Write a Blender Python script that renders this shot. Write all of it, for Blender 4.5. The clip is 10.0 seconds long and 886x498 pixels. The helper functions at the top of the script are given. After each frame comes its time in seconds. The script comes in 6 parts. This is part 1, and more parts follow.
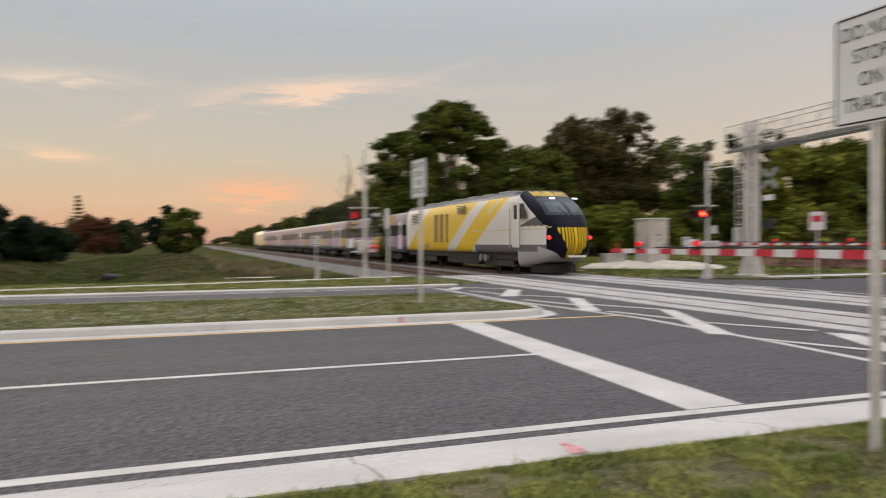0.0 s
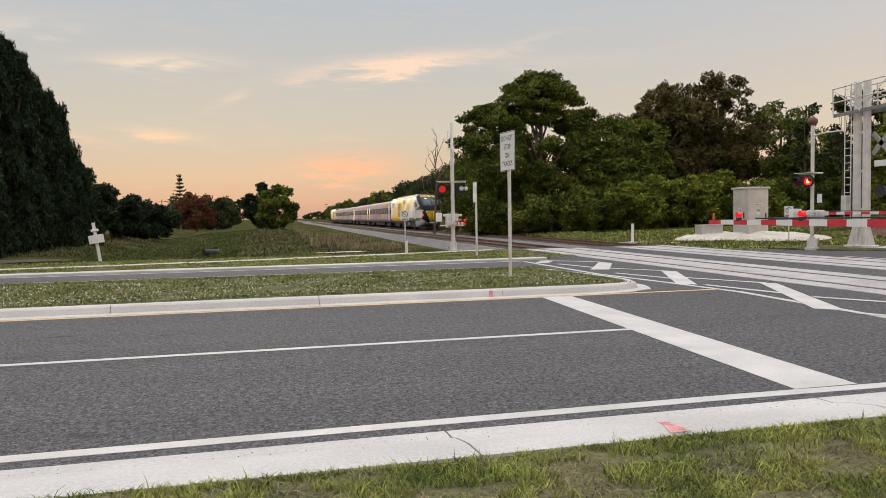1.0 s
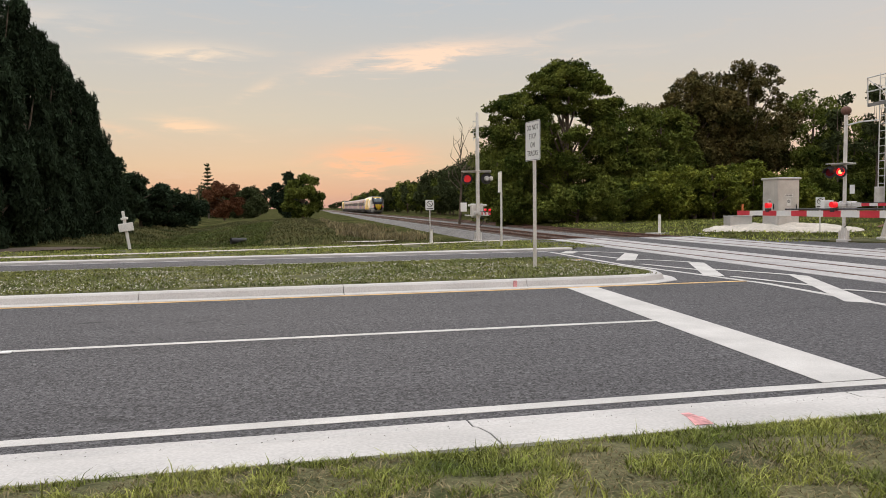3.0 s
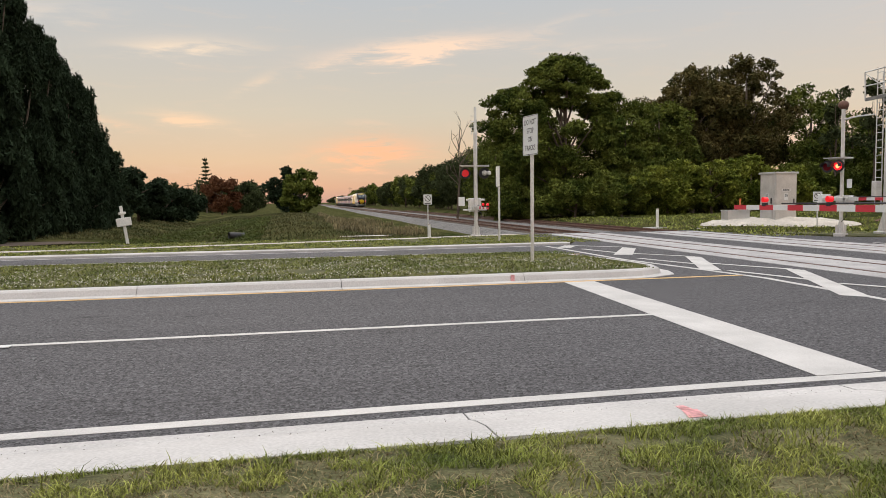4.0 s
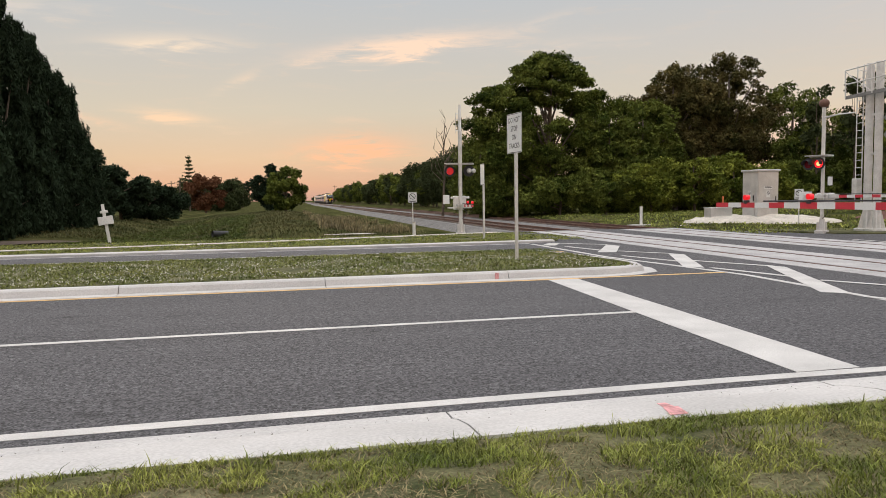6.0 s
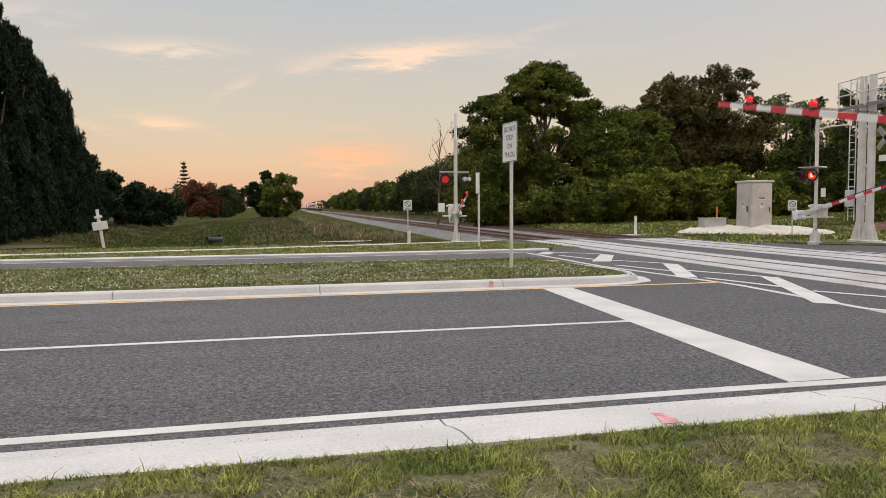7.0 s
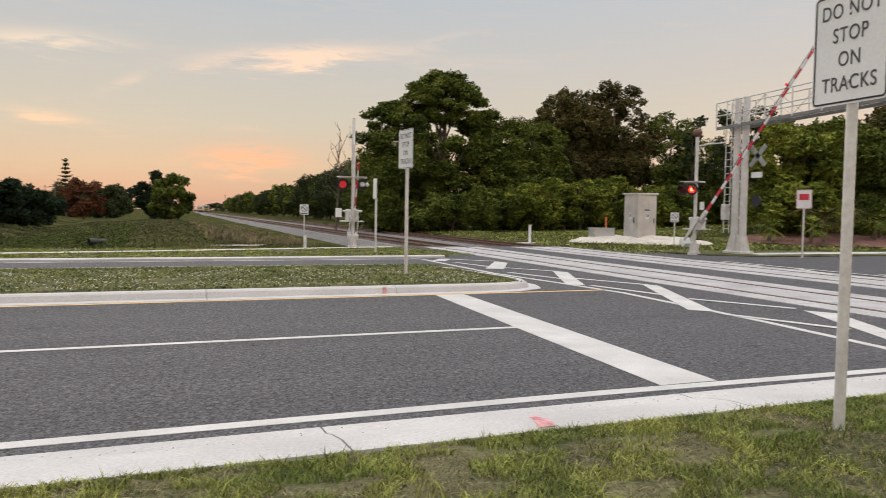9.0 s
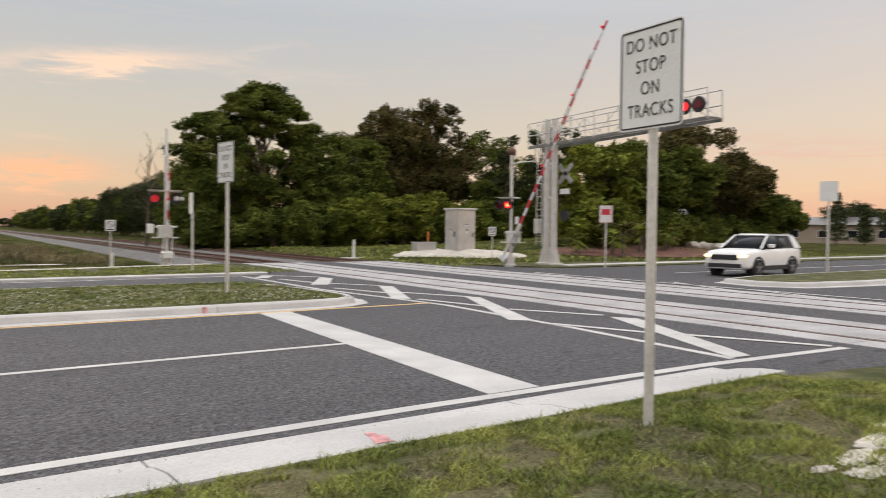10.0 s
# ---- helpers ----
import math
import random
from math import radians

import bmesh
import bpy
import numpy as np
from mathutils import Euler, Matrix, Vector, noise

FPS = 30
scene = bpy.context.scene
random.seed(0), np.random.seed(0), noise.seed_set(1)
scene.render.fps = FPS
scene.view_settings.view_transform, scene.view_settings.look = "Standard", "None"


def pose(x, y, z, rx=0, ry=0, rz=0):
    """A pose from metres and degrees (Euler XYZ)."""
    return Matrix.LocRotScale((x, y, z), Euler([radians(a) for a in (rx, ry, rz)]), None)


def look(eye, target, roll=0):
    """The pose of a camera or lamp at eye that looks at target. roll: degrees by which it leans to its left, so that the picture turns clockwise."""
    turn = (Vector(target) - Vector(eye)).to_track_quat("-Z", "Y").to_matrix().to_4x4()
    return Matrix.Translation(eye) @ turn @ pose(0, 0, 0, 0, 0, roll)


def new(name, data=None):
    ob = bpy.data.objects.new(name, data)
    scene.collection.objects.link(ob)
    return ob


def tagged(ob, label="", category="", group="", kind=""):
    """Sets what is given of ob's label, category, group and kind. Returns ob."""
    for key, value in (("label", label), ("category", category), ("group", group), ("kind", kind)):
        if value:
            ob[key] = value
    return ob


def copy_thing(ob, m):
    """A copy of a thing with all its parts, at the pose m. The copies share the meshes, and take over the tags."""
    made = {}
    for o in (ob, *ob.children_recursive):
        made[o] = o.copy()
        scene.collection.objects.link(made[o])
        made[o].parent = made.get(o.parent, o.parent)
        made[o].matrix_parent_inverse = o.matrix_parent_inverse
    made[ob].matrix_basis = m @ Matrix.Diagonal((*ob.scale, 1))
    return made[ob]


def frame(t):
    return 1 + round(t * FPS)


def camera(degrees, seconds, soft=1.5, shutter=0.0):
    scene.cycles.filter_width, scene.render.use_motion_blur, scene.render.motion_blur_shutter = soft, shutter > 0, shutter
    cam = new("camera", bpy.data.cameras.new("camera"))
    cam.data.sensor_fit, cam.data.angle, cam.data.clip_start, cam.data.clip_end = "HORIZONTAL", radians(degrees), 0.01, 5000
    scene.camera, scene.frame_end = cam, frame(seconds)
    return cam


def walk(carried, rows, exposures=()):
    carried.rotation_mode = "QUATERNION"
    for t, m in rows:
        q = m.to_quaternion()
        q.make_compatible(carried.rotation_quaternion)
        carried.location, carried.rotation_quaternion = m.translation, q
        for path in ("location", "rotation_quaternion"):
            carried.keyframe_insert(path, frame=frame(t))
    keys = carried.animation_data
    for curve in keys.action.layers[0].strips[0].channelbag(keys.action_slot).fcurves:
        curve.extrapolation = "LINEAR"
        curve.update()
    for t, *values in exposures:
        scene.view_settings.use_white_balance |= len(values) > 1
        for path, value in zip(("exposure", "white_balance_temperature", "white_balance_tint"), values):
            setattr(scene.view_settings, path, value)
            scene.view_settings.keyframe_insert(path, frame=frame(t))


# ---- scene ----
cam = camera(62.0, 10.0, 0.85, 0.4)
PATH = [
    (0, (0.008, -0.015, 1.608), (0.722, 1.854, 1.59), -0.2),
    (0.1, (0.02, -0.001, 1.605), (0.634, 1.902, 1.573), -0.0),
    (0.2, (0.029, 0.011, 1.604), (0.594, 1.929, 1.563), -0.0),
    (0.5, (0.015, 0.008, 1.617), (0.519, 1.943, 1.546), -0.6),
    (1, (-0.029, 0.032, 1.627), (0.459, 1.97, 1.538), -0.9),
    (1.5, (-0.039, 0.04, 1.625), (0.419, 1.985, 1.535), -0.7),
    (2, (-0.03, 0.041, 1.625), (0.405, 1.991, 1.531), -0.6),
    (2.5, (-0.017, 0.051, 1.619), (0.404, 2.003, 1.514), -0.7),
    (4, (-0.002, 0.008, 1.619), (0.423, 1.957, 1.489), -0.7),
    (4.5, (0.0, 0.0, 1.62), (0.439, 1.947, 1.484), -0.8),
    (5, (0.009, 0.017, 1.62), (0.461, 1.96, 1.48), -0.9),
    (5.5, (0.026, 0.022, 1.624), (0.487, 1.963, 1.483), -0.9),
    (7, (0.014, -0.015, 1.626), (0.492, 1.924, 1.511), -0.3),
    (7.5, (0.045, 0.004, 1.62), (0.548, 1.937, 1.515), 0.1),
    (8, (0.078, -0.036, 1.63), (0.624, 1.885, 1.527), 0.5),
    (8.5, (0.122, -0.073, 1.634), (0.742, 1.825, 1.533), 0.8),
    (9, (0.125, -0.047, 1.626), (0.862, 1.81, 1.529), 0.9),
    (9.5, (0.073, 0.002, 1.645), (0.996, 1.775, 1.566), 0.9),
    (10, (0.061, 0.002, 1.636), (1.218, 1.633, 1.585), 0.6),
]
walk(cam, [(t, look(e, g, r)) for t, e, g, r in PATH], exposures=[(0.0, -0.17), (0.4, -0.10), (1.2, -0.02), (4.0, 0.0), (10.0, 0.0)])

# ---- light ----
WEST = -0.05  # compass of the afterglow, from +y to the right, radians


def make_world():
    w = bpy.data.worlds.new("dusk_sky")
    w.use_nodes = True
    n, l = w.node_tree.nodes, w.node_tree.links
    n.clear()
    out, bg = n.new("ShaderNodeOutputWorld"), n.new("ShaderNodeBackground")
    co = n.new("ShaderNodeTexCoord")
    sep = n.new("ShaderNodeSeparateXYZ")
    l.new(co.outputs["Generated"], sep.inputs[0])
    # elevation bands of the dusk sky
    ramp = n.new("ShaderNodeValToRGB")
    cr = ramp.color_ramp
    stops = [(0.0, (0.56, 0.345, 0.29)), (0.02, (0.70, 0.435, 0.30)), (0.055, (0.735, 0.545, 0.37)), (0.115, (0.655, 0.59, 0.475)),
             (0.19, (0.58, 0.565, 0.53)), (0.27, (0.51, 0.545, 0.575)), (0.45, (0.66, 0.74, 0.81)), (0.8, (1.42, 1.58, 1.70)), (1.0, (1.70, 1.88, 2.0))]
    while len(cr.elements) < len(stops):
        cr.elements.new(0.5)
    for e, (p, c) in zip(cr.elements, stops):
        e.position, e.color = p, (*c, 1)
    l.new(sep.outputs["Z"], ramp.inputs[0])
    # pinker and duller away from the afterglow
    dot = n.new("ShaderNodeVectorMath")
    dot.operation = "DOT_PRODUCT"
    dot.inputs[1].default_value = (math.sin(WEST), math.cos(WEST), 0)
    l.new(co.outputs["Generated"], dot.inputs[0])
    away = n.new("ShaderNodeMapRange")
    away.inputs[1].default_value, away.inputs[2].default_value = 1.0, 0.1
    l.new(dot.outputs["Value"], away.inputs[0])
    tint = n.new("ShaderNodeMix")
    tint.data_type, tint.blend_type = "RGBA", "MULTIPLY"
    tint.inputs["B"].default_value = (1.35, 1.18, 1.11, 1)
    l.new(away.outputs[0], tint.inputs["Factor"])
    l.new(ramp.outputs[0], tint.inputs["A"])
    # thin high cloud lit from below: long soft streaks at a compass and a height, frayed by noise
    def op(kind, a, b=None):
        q = n.new("ShaderNodeMath")
        q.operation = kind
        for i, v in enumerate((a, b)):
            if v is None:
                continue
            if isinstance(v, (int, float)):
                q.inputs[i].default_value = v
            else:
                l.new(v, q.inputs[i])
        return q.outputs[0]
    az, el = op("ARCTAN2", sep.outputs["X"], sep.outputs["Y"]), op("ARCSINE", sep.outputs["Z"])
    comb = n.new("ShaderNodeCombineXYZ")
    l.new(az, comb.inputs[0])
    l.new(op("MULTIPLY", el, 6.0), comb.inputs[1])
    nz = n.new("ShaderNodeTexNoise")
    nz.inputs["Scale"].default_value, nz.inputs["Detail"].default_value, nz.inputs["Roughness"].default_value = 13.0, 9, 0.62
    nz.inputs["Distortion"].default_value = 0.5
    l.new(comb.outputs[0], nz.inputs["Vector"])
    fray = op("SUBTRACT", nz.outputs[0], 0.5)
    last = tint.outputs["Result"]
    haze = op("MULTIPLY", op("MAXIMUM", op("SUBTRACT", nz.outputs[0], 0.54), 0.0), 1.1)
    first = n.new("ShaderNodeMix")
    first.data_type = "RGBA"
    first.inputs["B"].default_value = (0.80, 0.62, 0.48, 1)
    l.new(haze, first.inputs["Factor"])
    l.new(last, first.inputs["A"])
    last = first.outputs["Result"]
    for a0, e0, la, le, tilt, amount, col in ((0.185, 0.200, 0.125, 0.014, 0.10, 1.5, (1.0, 0.74, 0.56)), (0.115, 0.068, 0.075, 0.019, 0.03, 1.3, (1.02, 0.55, 0.33)),
                                              (-0.12, 0.197, 0.085, 0.012, 0.05, 0.9, (0.90, 0.74, 0.58)), (-0.11, 0.107, 0.05, 0.009, -0.12, 1.0, (0.96, 0.68, 0.46)), (-0.03, 0.155, 0.03, 0.008, 0.5, 0.5, (0.86, 0.68, 0.52)),
                                              (-0.22, 0.105, 0.06, 0.006, -0.2, 0.6, (0.92, 0.64, 0.44)), (0.12, 0.103, 0.03, 0.006, -0.1, 0.55, (0.92, 0.64, 0.46)), (0.36, 0.225, 0.05, 0.007, 0.3, 0.35, (0.85, 0.7, 0.58)),
                                              (-0.30, 0.225, 0.10, 0.016, 0.1, 0.5, (0.80, 0.70, 0.60)), (0.42, 0.20, 0.10, 0.010, 0.0, 0.25, (0.85, 0.7, 0.58)), (1.05, 0.11, 0.22, 0.02, -0.05, 0.4, (0.86, 0.52, 0.42))):
        da = op("SUBTRACT", az, a0)
        de = op("SUBTRACT", op("SUBTRACT", el, e0), op("MULTIPLY", da, tilt))
        de = op("ADD", de, op("MULTIPLY", fray, le * 3.6))
        r = op("ADD", op("POWER", op("ABSOLUTE", op("DIVIDE", da, la)), 2.0), op("POWER", op("ABSOLUTE", op("DIVIDE", de, le)), 2.0))
        mask = op("MULTIPLY", op("POWER", 2.718, op("MULTIPLY", r, -1.4)), amount)
        mask = op("MINIMUM", op("MULTIPLY", mask, op("ADD", 0.8, op("MULTIPLY", fray, 4.2))), 1.0)
        mask = op("MAXIMUM", mask, 0.0)
        cl = n.new("ShaderNodeMix")
        cl.data_type = "RGBA"
        cl.inputs["B"].default_value = (*col, 1)
        l.new(mask, cl.inputs["Factor"])
        l.new(last, cl.inputs["A"])
        last = cl.outputs["Result"]
    # physical sky for the colour of the upper dome
    sky = n.new("ShaderNodeTexSky")
    sky.sky_type, sky.sun_disc = "NISHITA", False
    sky.sun_elevation, sky.sun_rotation = radians(2.0), WEST
    add = n.new("ShaderNodeMix")
    add.data_type, add.blend_type = "RGBA", "ADD"
    add.inputs["Factor"].default_value = 0.003
    l.new(last, add.inputs["A"])
    l.new(sky.outputs[0], add.inputs["B"])
    l.new(add.outputs["Result"], bg.inputs["Color"])
    bg.inputs["Strength"].default_value = 1.0
    l.new(bg.outputs[0], out.inputs[0])
    scene.world = w


make_world()
sun = new("sun", bpy.data.lights.new("sun", "SUN"))
sun.data.energy, sun.data.angle, sun.data.color = 0.6, radians(25), (1.0, 0.80, 0.62)
sun.matrix_world = look((0, 0, 0), (-math.sin(WEST), -math.cos(WEST), -0.22))
scene.view_settings.exposure = 0.0


# ---- materials ----
def mat(name, col, var=0.25, fine=60.0, coarse=2.0, rough=0.8, bump=0.2, metal=0.0, tint=None, bump_scale=None, island=0.0, glow=None, power=0.0, height=0.01, spec=0.5, cvar=None):
    """Grain and broad stains on a base colour; tint: a second colour in broad patches."""
    m = bpy.data.materials.new(name)
    m.use_nodes = True
    n, l = m.node_tree.nodes, m.node_tree.links
    b = n["Principled BSDF"]
    co = n.new("ShaderNodeTexCoord")
    big, small = n.new("ShaderNodeTexNoise"), n.new("ShaderNodeTexNoise")
    for q, sc, de in ((big, coarse, 4), (small, fine, 3)):
        q.inputs["Scale"].default_value, q.inputs["Detail"].default_value = sc, de
        l.new(co.outputs["Object"], q.inputs["Vector"])
    mix = n.new("ShaderNodeMix")
    mix.data_type = "RGBA"
    cv = var if cvar is None else cvar
    mix.inputs["A"].default_value = (*[c * (1 - cv) for c in col], 1)
    mix.inputs["B"].default_value = (*[min(1, c * (1 + cv)) for c in (tint or col)], 1)
    st = n.new("ShaderNodeMapRange")
    st.inputs[1].default_value, st.inputs[2].default_value = 0.32, 0.68
    l.new(big.outputs[0], st.inputs[0])
    l.new(st.outputs[0], mix.inputs["Factor"])
    mul = n.new("ShaderNodeMix")
    mul.data_type, mul.blend_type = "RGBA", "MULTIPLY"
    mul.inputs["Factor"].default_value = 1.0
    gr = n.new("ShaderNodeMapRange")
    gr.inputs[1].default_value, gr.inputs[2].default_value = 0.3, 0.7
    gr.inputs[3].default_value, gr.inputs[4].default_value = 1 - var, 1 + var
    l.new(small.outputs[0], gr.inputs[0])
    l.new(mix.outputs["Result"], mul.inputs["A"])
    l.new(gr.outputs[0], mul.inputs["B"])
    last = mul.outputs["Result"]
    if island:
        geo = n.new("ShaderNodeNewGeometry")
        ir = n.new("ShaderNodeMapRange")
        ir.inputs[3].default_value, ir.inputs[4].default_value = 1 - island, 1 + island
        l.new(geo.outputs["Random Per Island"], ir.inputs[0])
        m2 = n.new("ShaderNodeMix")
        m2.data_type, m2.blend_type = "RGBA", "MULTIPLY"
        m2.inputs["Factor"].default_value = 1.0
        l.new(last, m2.inputs["A"])
        l.new(ir.outputs[0], m2.inputs["B"])
        last = m2.outputs["Result"]
    l.new(last, b.inputs["Base Color"])
    b.inputs["Roughness"].default_value, b.inputs["Metallic"].default_value = rough, metal
    b.inputs["Specular IOR Level"].default_value = spec
    if bump:
        bp = n.new("ShaderNodeBump")
        bp.inputs["Strength"].default_value, bp.inputs["Distance"].default_value = bump, height
        l.new(small.outputs[0], bp.inputs["Height"])
        l.new(bp.outputs[0], b.inputs["Normal"])
    if glow:
        b.inputs["Emission Color"].default_value, b.inputs["Emission Strength"].default_value = (*glow, 1), power
    return m


def asphalt():
    """Worn road surface: pale stones in dark binder, faint wheel tracks along the road and a few dark scuffs."""
    m = bpy.data.materials.new("asphalt")
    m.use_nodes = True
    n, l = m.node_tree.nodes, m.node_tree.links
    b = n["Principled BSDF"]
    co = n.new("ShaderNodeTexCoord")

    def tex(kind, scale, stretch=(1, 1, 1), detail=3):
        mp = n.new("ShaderNodeMapping")
        mp.inputs["Scale"].default_value = stretch
        l.new(co.outputs["Object"], mp.inputs[0])
        q = n.new(kind)
        q.inputs["Scale"].default_value = scale
        if kind == "ShaderNodeTexNoise":
            q.inputs["Detail"].default_value = detail
        l.new(mp.outputs[0], q.inputs["Vector"])
        return q

    def span(src, a, bb, c, d):
        r = n.new("ShaderNodeMapRange")
        for i, v in enumerate((a, bb, c, d)):
            r.inputs[i + 1].default_value = v
        l.new(src, r.inputs[0])
        return r.outputs[0]

    def times(a, c):
        q = n.new("ShaderNodeMath")
        q.operation = "MULTIPLY"
        l.new(a, q.inputs[0])
        l.new(c, q.inputs[1])
        return q.outputs[0]
    stones, grit = tex("ShaderNodeTexVoronoi", 62), tex("ShaderNodeTexNoise", 17, detail=8)
    tracks, scuff = tex("ShaderNodeTexNoise", 1.0, (0.05, 0.9, 1), 4), tex("ShaderNodeTexNoise", 2.2, (0.6, 2.2, 1), 6)
    v = times(span(stones.outputs["Color"], 0.1, 0.9, 0.35, 1.75), span(grit.outputs[0], 0.3, 0.7, 0.62, 1.42))
    v = times(v, span(tracks.outputs[0], 0.3, 0.7, 0.90, 1.10))
    v = times(v, span(scuff.outputs[0], 0.29, 0.37, 0.6, 1.0))
    mix = n.new("ShaderNodeMix")
    mix.data_type, mix.blend_type = "RGBA", "MULTIPLY"
    mix.inputs["Factor"].default_value = 1.0
    mix.inputs["A"].default_value = (0.074, 0.072, 0.0755, 1)
    l.new(v, mix.inputs["B"])
    l.new(mix.outputs["Result"], b.inputs["Base Color"])
    b.inputs["Roughness"].default_value, b.inputs["Specular IOR Level"].default_value = 0.92, 0.25
    bp = n.new("ShaderNodeBump")
    bp.inputs["Strength"].default_value, bp.inputs["Distance"].default_value = 0.8, 0.012
    l.new(grit.outputs[0], bp.inputs["Height"])
    l.new(bp.outputs[0], b.inputs["Normal"])
    return m


ASPHALT = asphalt()
CONCRETE = mat("concrete", (0.465, 0.45, 0.435), 0.12, 40, 0.8, 0.9, 0.2)
PANEL = mat("crossing_concrete", (0.36, 0.35, 0.345), 0.18, 30, 1.0, 0.85, 0.3)
PAINT_W = mat("white_road_paint", (0.49, 0.475, 0.455), 0.12, 90, 1.5, 0.7, 0.3)
PAINT_Y = mat("yellow_road_paint", (0.62, 0.40, 0.16), 0.15, 90, 1.5, 0.7, 0.3)
GRASS = mat("grass_soil", (0.070, 0.084, 0.030), 0.4, 34, 1.8, 0.95, 0.8, tint=(0.105, 0.098, 0.052), spec=0.1)
FIELD = mat("field_grass", (0.042, 0.056, 0.018), 0.4, 8, 0.35, 0.95, 0.8, tint=(0.066, 0.062, 0.026), spec=0.0)
BALLAST = mat("ballast_stone", (0.135, 0.13, 0.125), 0.6, 11, 1.0, 0.95, 1.0, height=0.05, cvar=0.2)
RUST = mat("rusty_rail_steel", (0.13, 0.065, 0.045), 0.3, 30, 2, 0.75, 0.2)
SLEEPER = mat("sleeper_wood", (0.10, 0.075, 0.06), 0.35, 20, 2, 0.9, 0.4, island=0.3)
SAND = mat("pale_sand", (0.50, 0.46, 0.40), 0.15, 12, 1.5, 0.95, 0.6)
GALV = mat("galvanised_steel", (0.60, 0.59, 0.565), 0.1, 25, 3, 0.42, 0.05, 0.25)
GALVD = mat("weathered_sheet_back", (0.34, 0.34, 0.33), 0.12, 20, 3, 0.6, 0.05, 0.2)
# galvanised steel with the walkway's shadow put into its colour
SHADED_GALV = mat("shaded_galvanised_steel", (0.20, 0.20, 0.19), 0.15, 25, 3, 0.6, 0.05, 0.3)
POSTW = mat("white_painted_post", (0.72, 0.71, 0.68), 0.08, 20, 2, 0.5, 0.05)
SIGNW = mat("sign_sheet_white", (0.70, 0.71, 0.70), 0.05, 40, 2, 0.4, 0.02)
BLACK = mat("black_paint", (0.02, 0.02, 0.022), 0.2, 40, 3, 0.6, 0.05)
INK = mat("faded_black_ink", (0.055, 0.055, 0.055), 0.2, 40, 3, 0.6, 0.02)
ALU = mat("brushed_aluminium", (0.58, 0.58, 0.57), 0.12, 40, 1.5, 0.3, 0.05, 0.55)
RED = mat("red_reflective", (0.55, 0.03, 0.05), 0.1, 40, 3, 0.45, 0.03)
LAMP_RED = mat("lit_red_lens", (0.6, 0.02, 0.03), 0.1, 60, 5, 0.3, 0.0, glow=(1.0, 0.015, 0.02), power=1.5)
LAMP_ARM = mat("arm_lamp_lens", (0.35, 0.006, 0.01), 0.1, 60, 5, 0.3, 0.0, glow=(1.0, 0.012, 0.02), power=0.7)
LAMP_HOT = mat("lit_lens_core", (0.9, 0.5, 0.3), 0.1, 60, 5, 0.3, 0.0, glow=(1.0, 0.30, 0.10), power=2.6)
LENS_DIM = mat("half_lit_red_lens", (0.2, 0.01, 0.015), 0.1, 60, 5, 0.3, 0.0, glow=(1.0, 0.02, 0.03), power=0.4)
LENS_DARK = mat("unlit_red_lens", (0.12, 0.01, 0.015), 0.1, 60, 5, 0.2, 0.0)
BARK = mat("bark", (0.12, 0.09, 0.065), 0.35, 25, 2, 0.9, 0.6)


# ---- building helpers ----
def part(name, bm, material, parent=None, label=""):
    me = bpy.data.meshes.new(name)
    bm.to_mesh(me)
    bm.free()
    me.materials.append(material)
    ob = new(name, me)
    ob.parent = parent
    return tagged(ob, label)


def smooth(ob):
    for p in ob.data.polygons:
        p.use_smooth = True
    return ob


def box(bm, x0, y0, z0, x1, y1, z1, bev=0.0, m=None):
    vs = [bm.verts.new((x, y, z)) for z in (z0, z1) for y in (y0, y1) for x in (x0, x1)]
    fs = [bm.faces.new([vs[i] for i in q]) for q in ((0, 2, 3, 1), (4, 5, 7, 6), (0, 1, 5, 4), (2, 6, 7, 3), (0, 4, 6, 2), (1, 3, 7, 5))]
    if bev:
        es = list({e for f in fs for e in f.edges})
        r = bmesh.ops.bevel(bm, geom=es, offset=bev, segments=2, profile=0.5, affect="EDGES")
        vs = list({v for f in r["faces"] for v in f.verts} | {v for v in vs if v.is_valid})
    if m is not None:
        bmesh.ops.transform(bm, matrix=m, verts=[v for v in vs if v.is_valid])
    return bm


def tube(bm, a, b, r0, r1=None, seg=12):
    a, b = Vector(a), Vector(b)
    d = b - a
    r = bmesh.ops.create_cone(bm, cap_ends=True, segments=seg, radius1=r0, radius2=r0 if r1 is None else r1, depth=d.length)
    bmesh.ops.transform(bm, matrix=Matrix.Translation((a + b) / 2) @ d.to_track_quat("Z", "Y").to_matrix().to_4x4(), verts=r["verts"])
    return bm


def prism(bm, pts, z0, z1):
    """An upright slab on a flat outline."""
    lo = [bm.verts.new((x, y, z0)) for x, y in pts]
    hi = [bm.verts.new((x, y, z1)) for x, y in pts]
    top = bm.faces.new(hi)
    bm.faces.new(lo[::-1])
    for i in range(len(pts)):
        j = (i + 1) % len(pts)
        bm.faces.new((lo[i], lo[j], hi[j], hi[i]))
    bmesh.ops.recalc_face_normals(bm, faces=bm.faces)
    return top


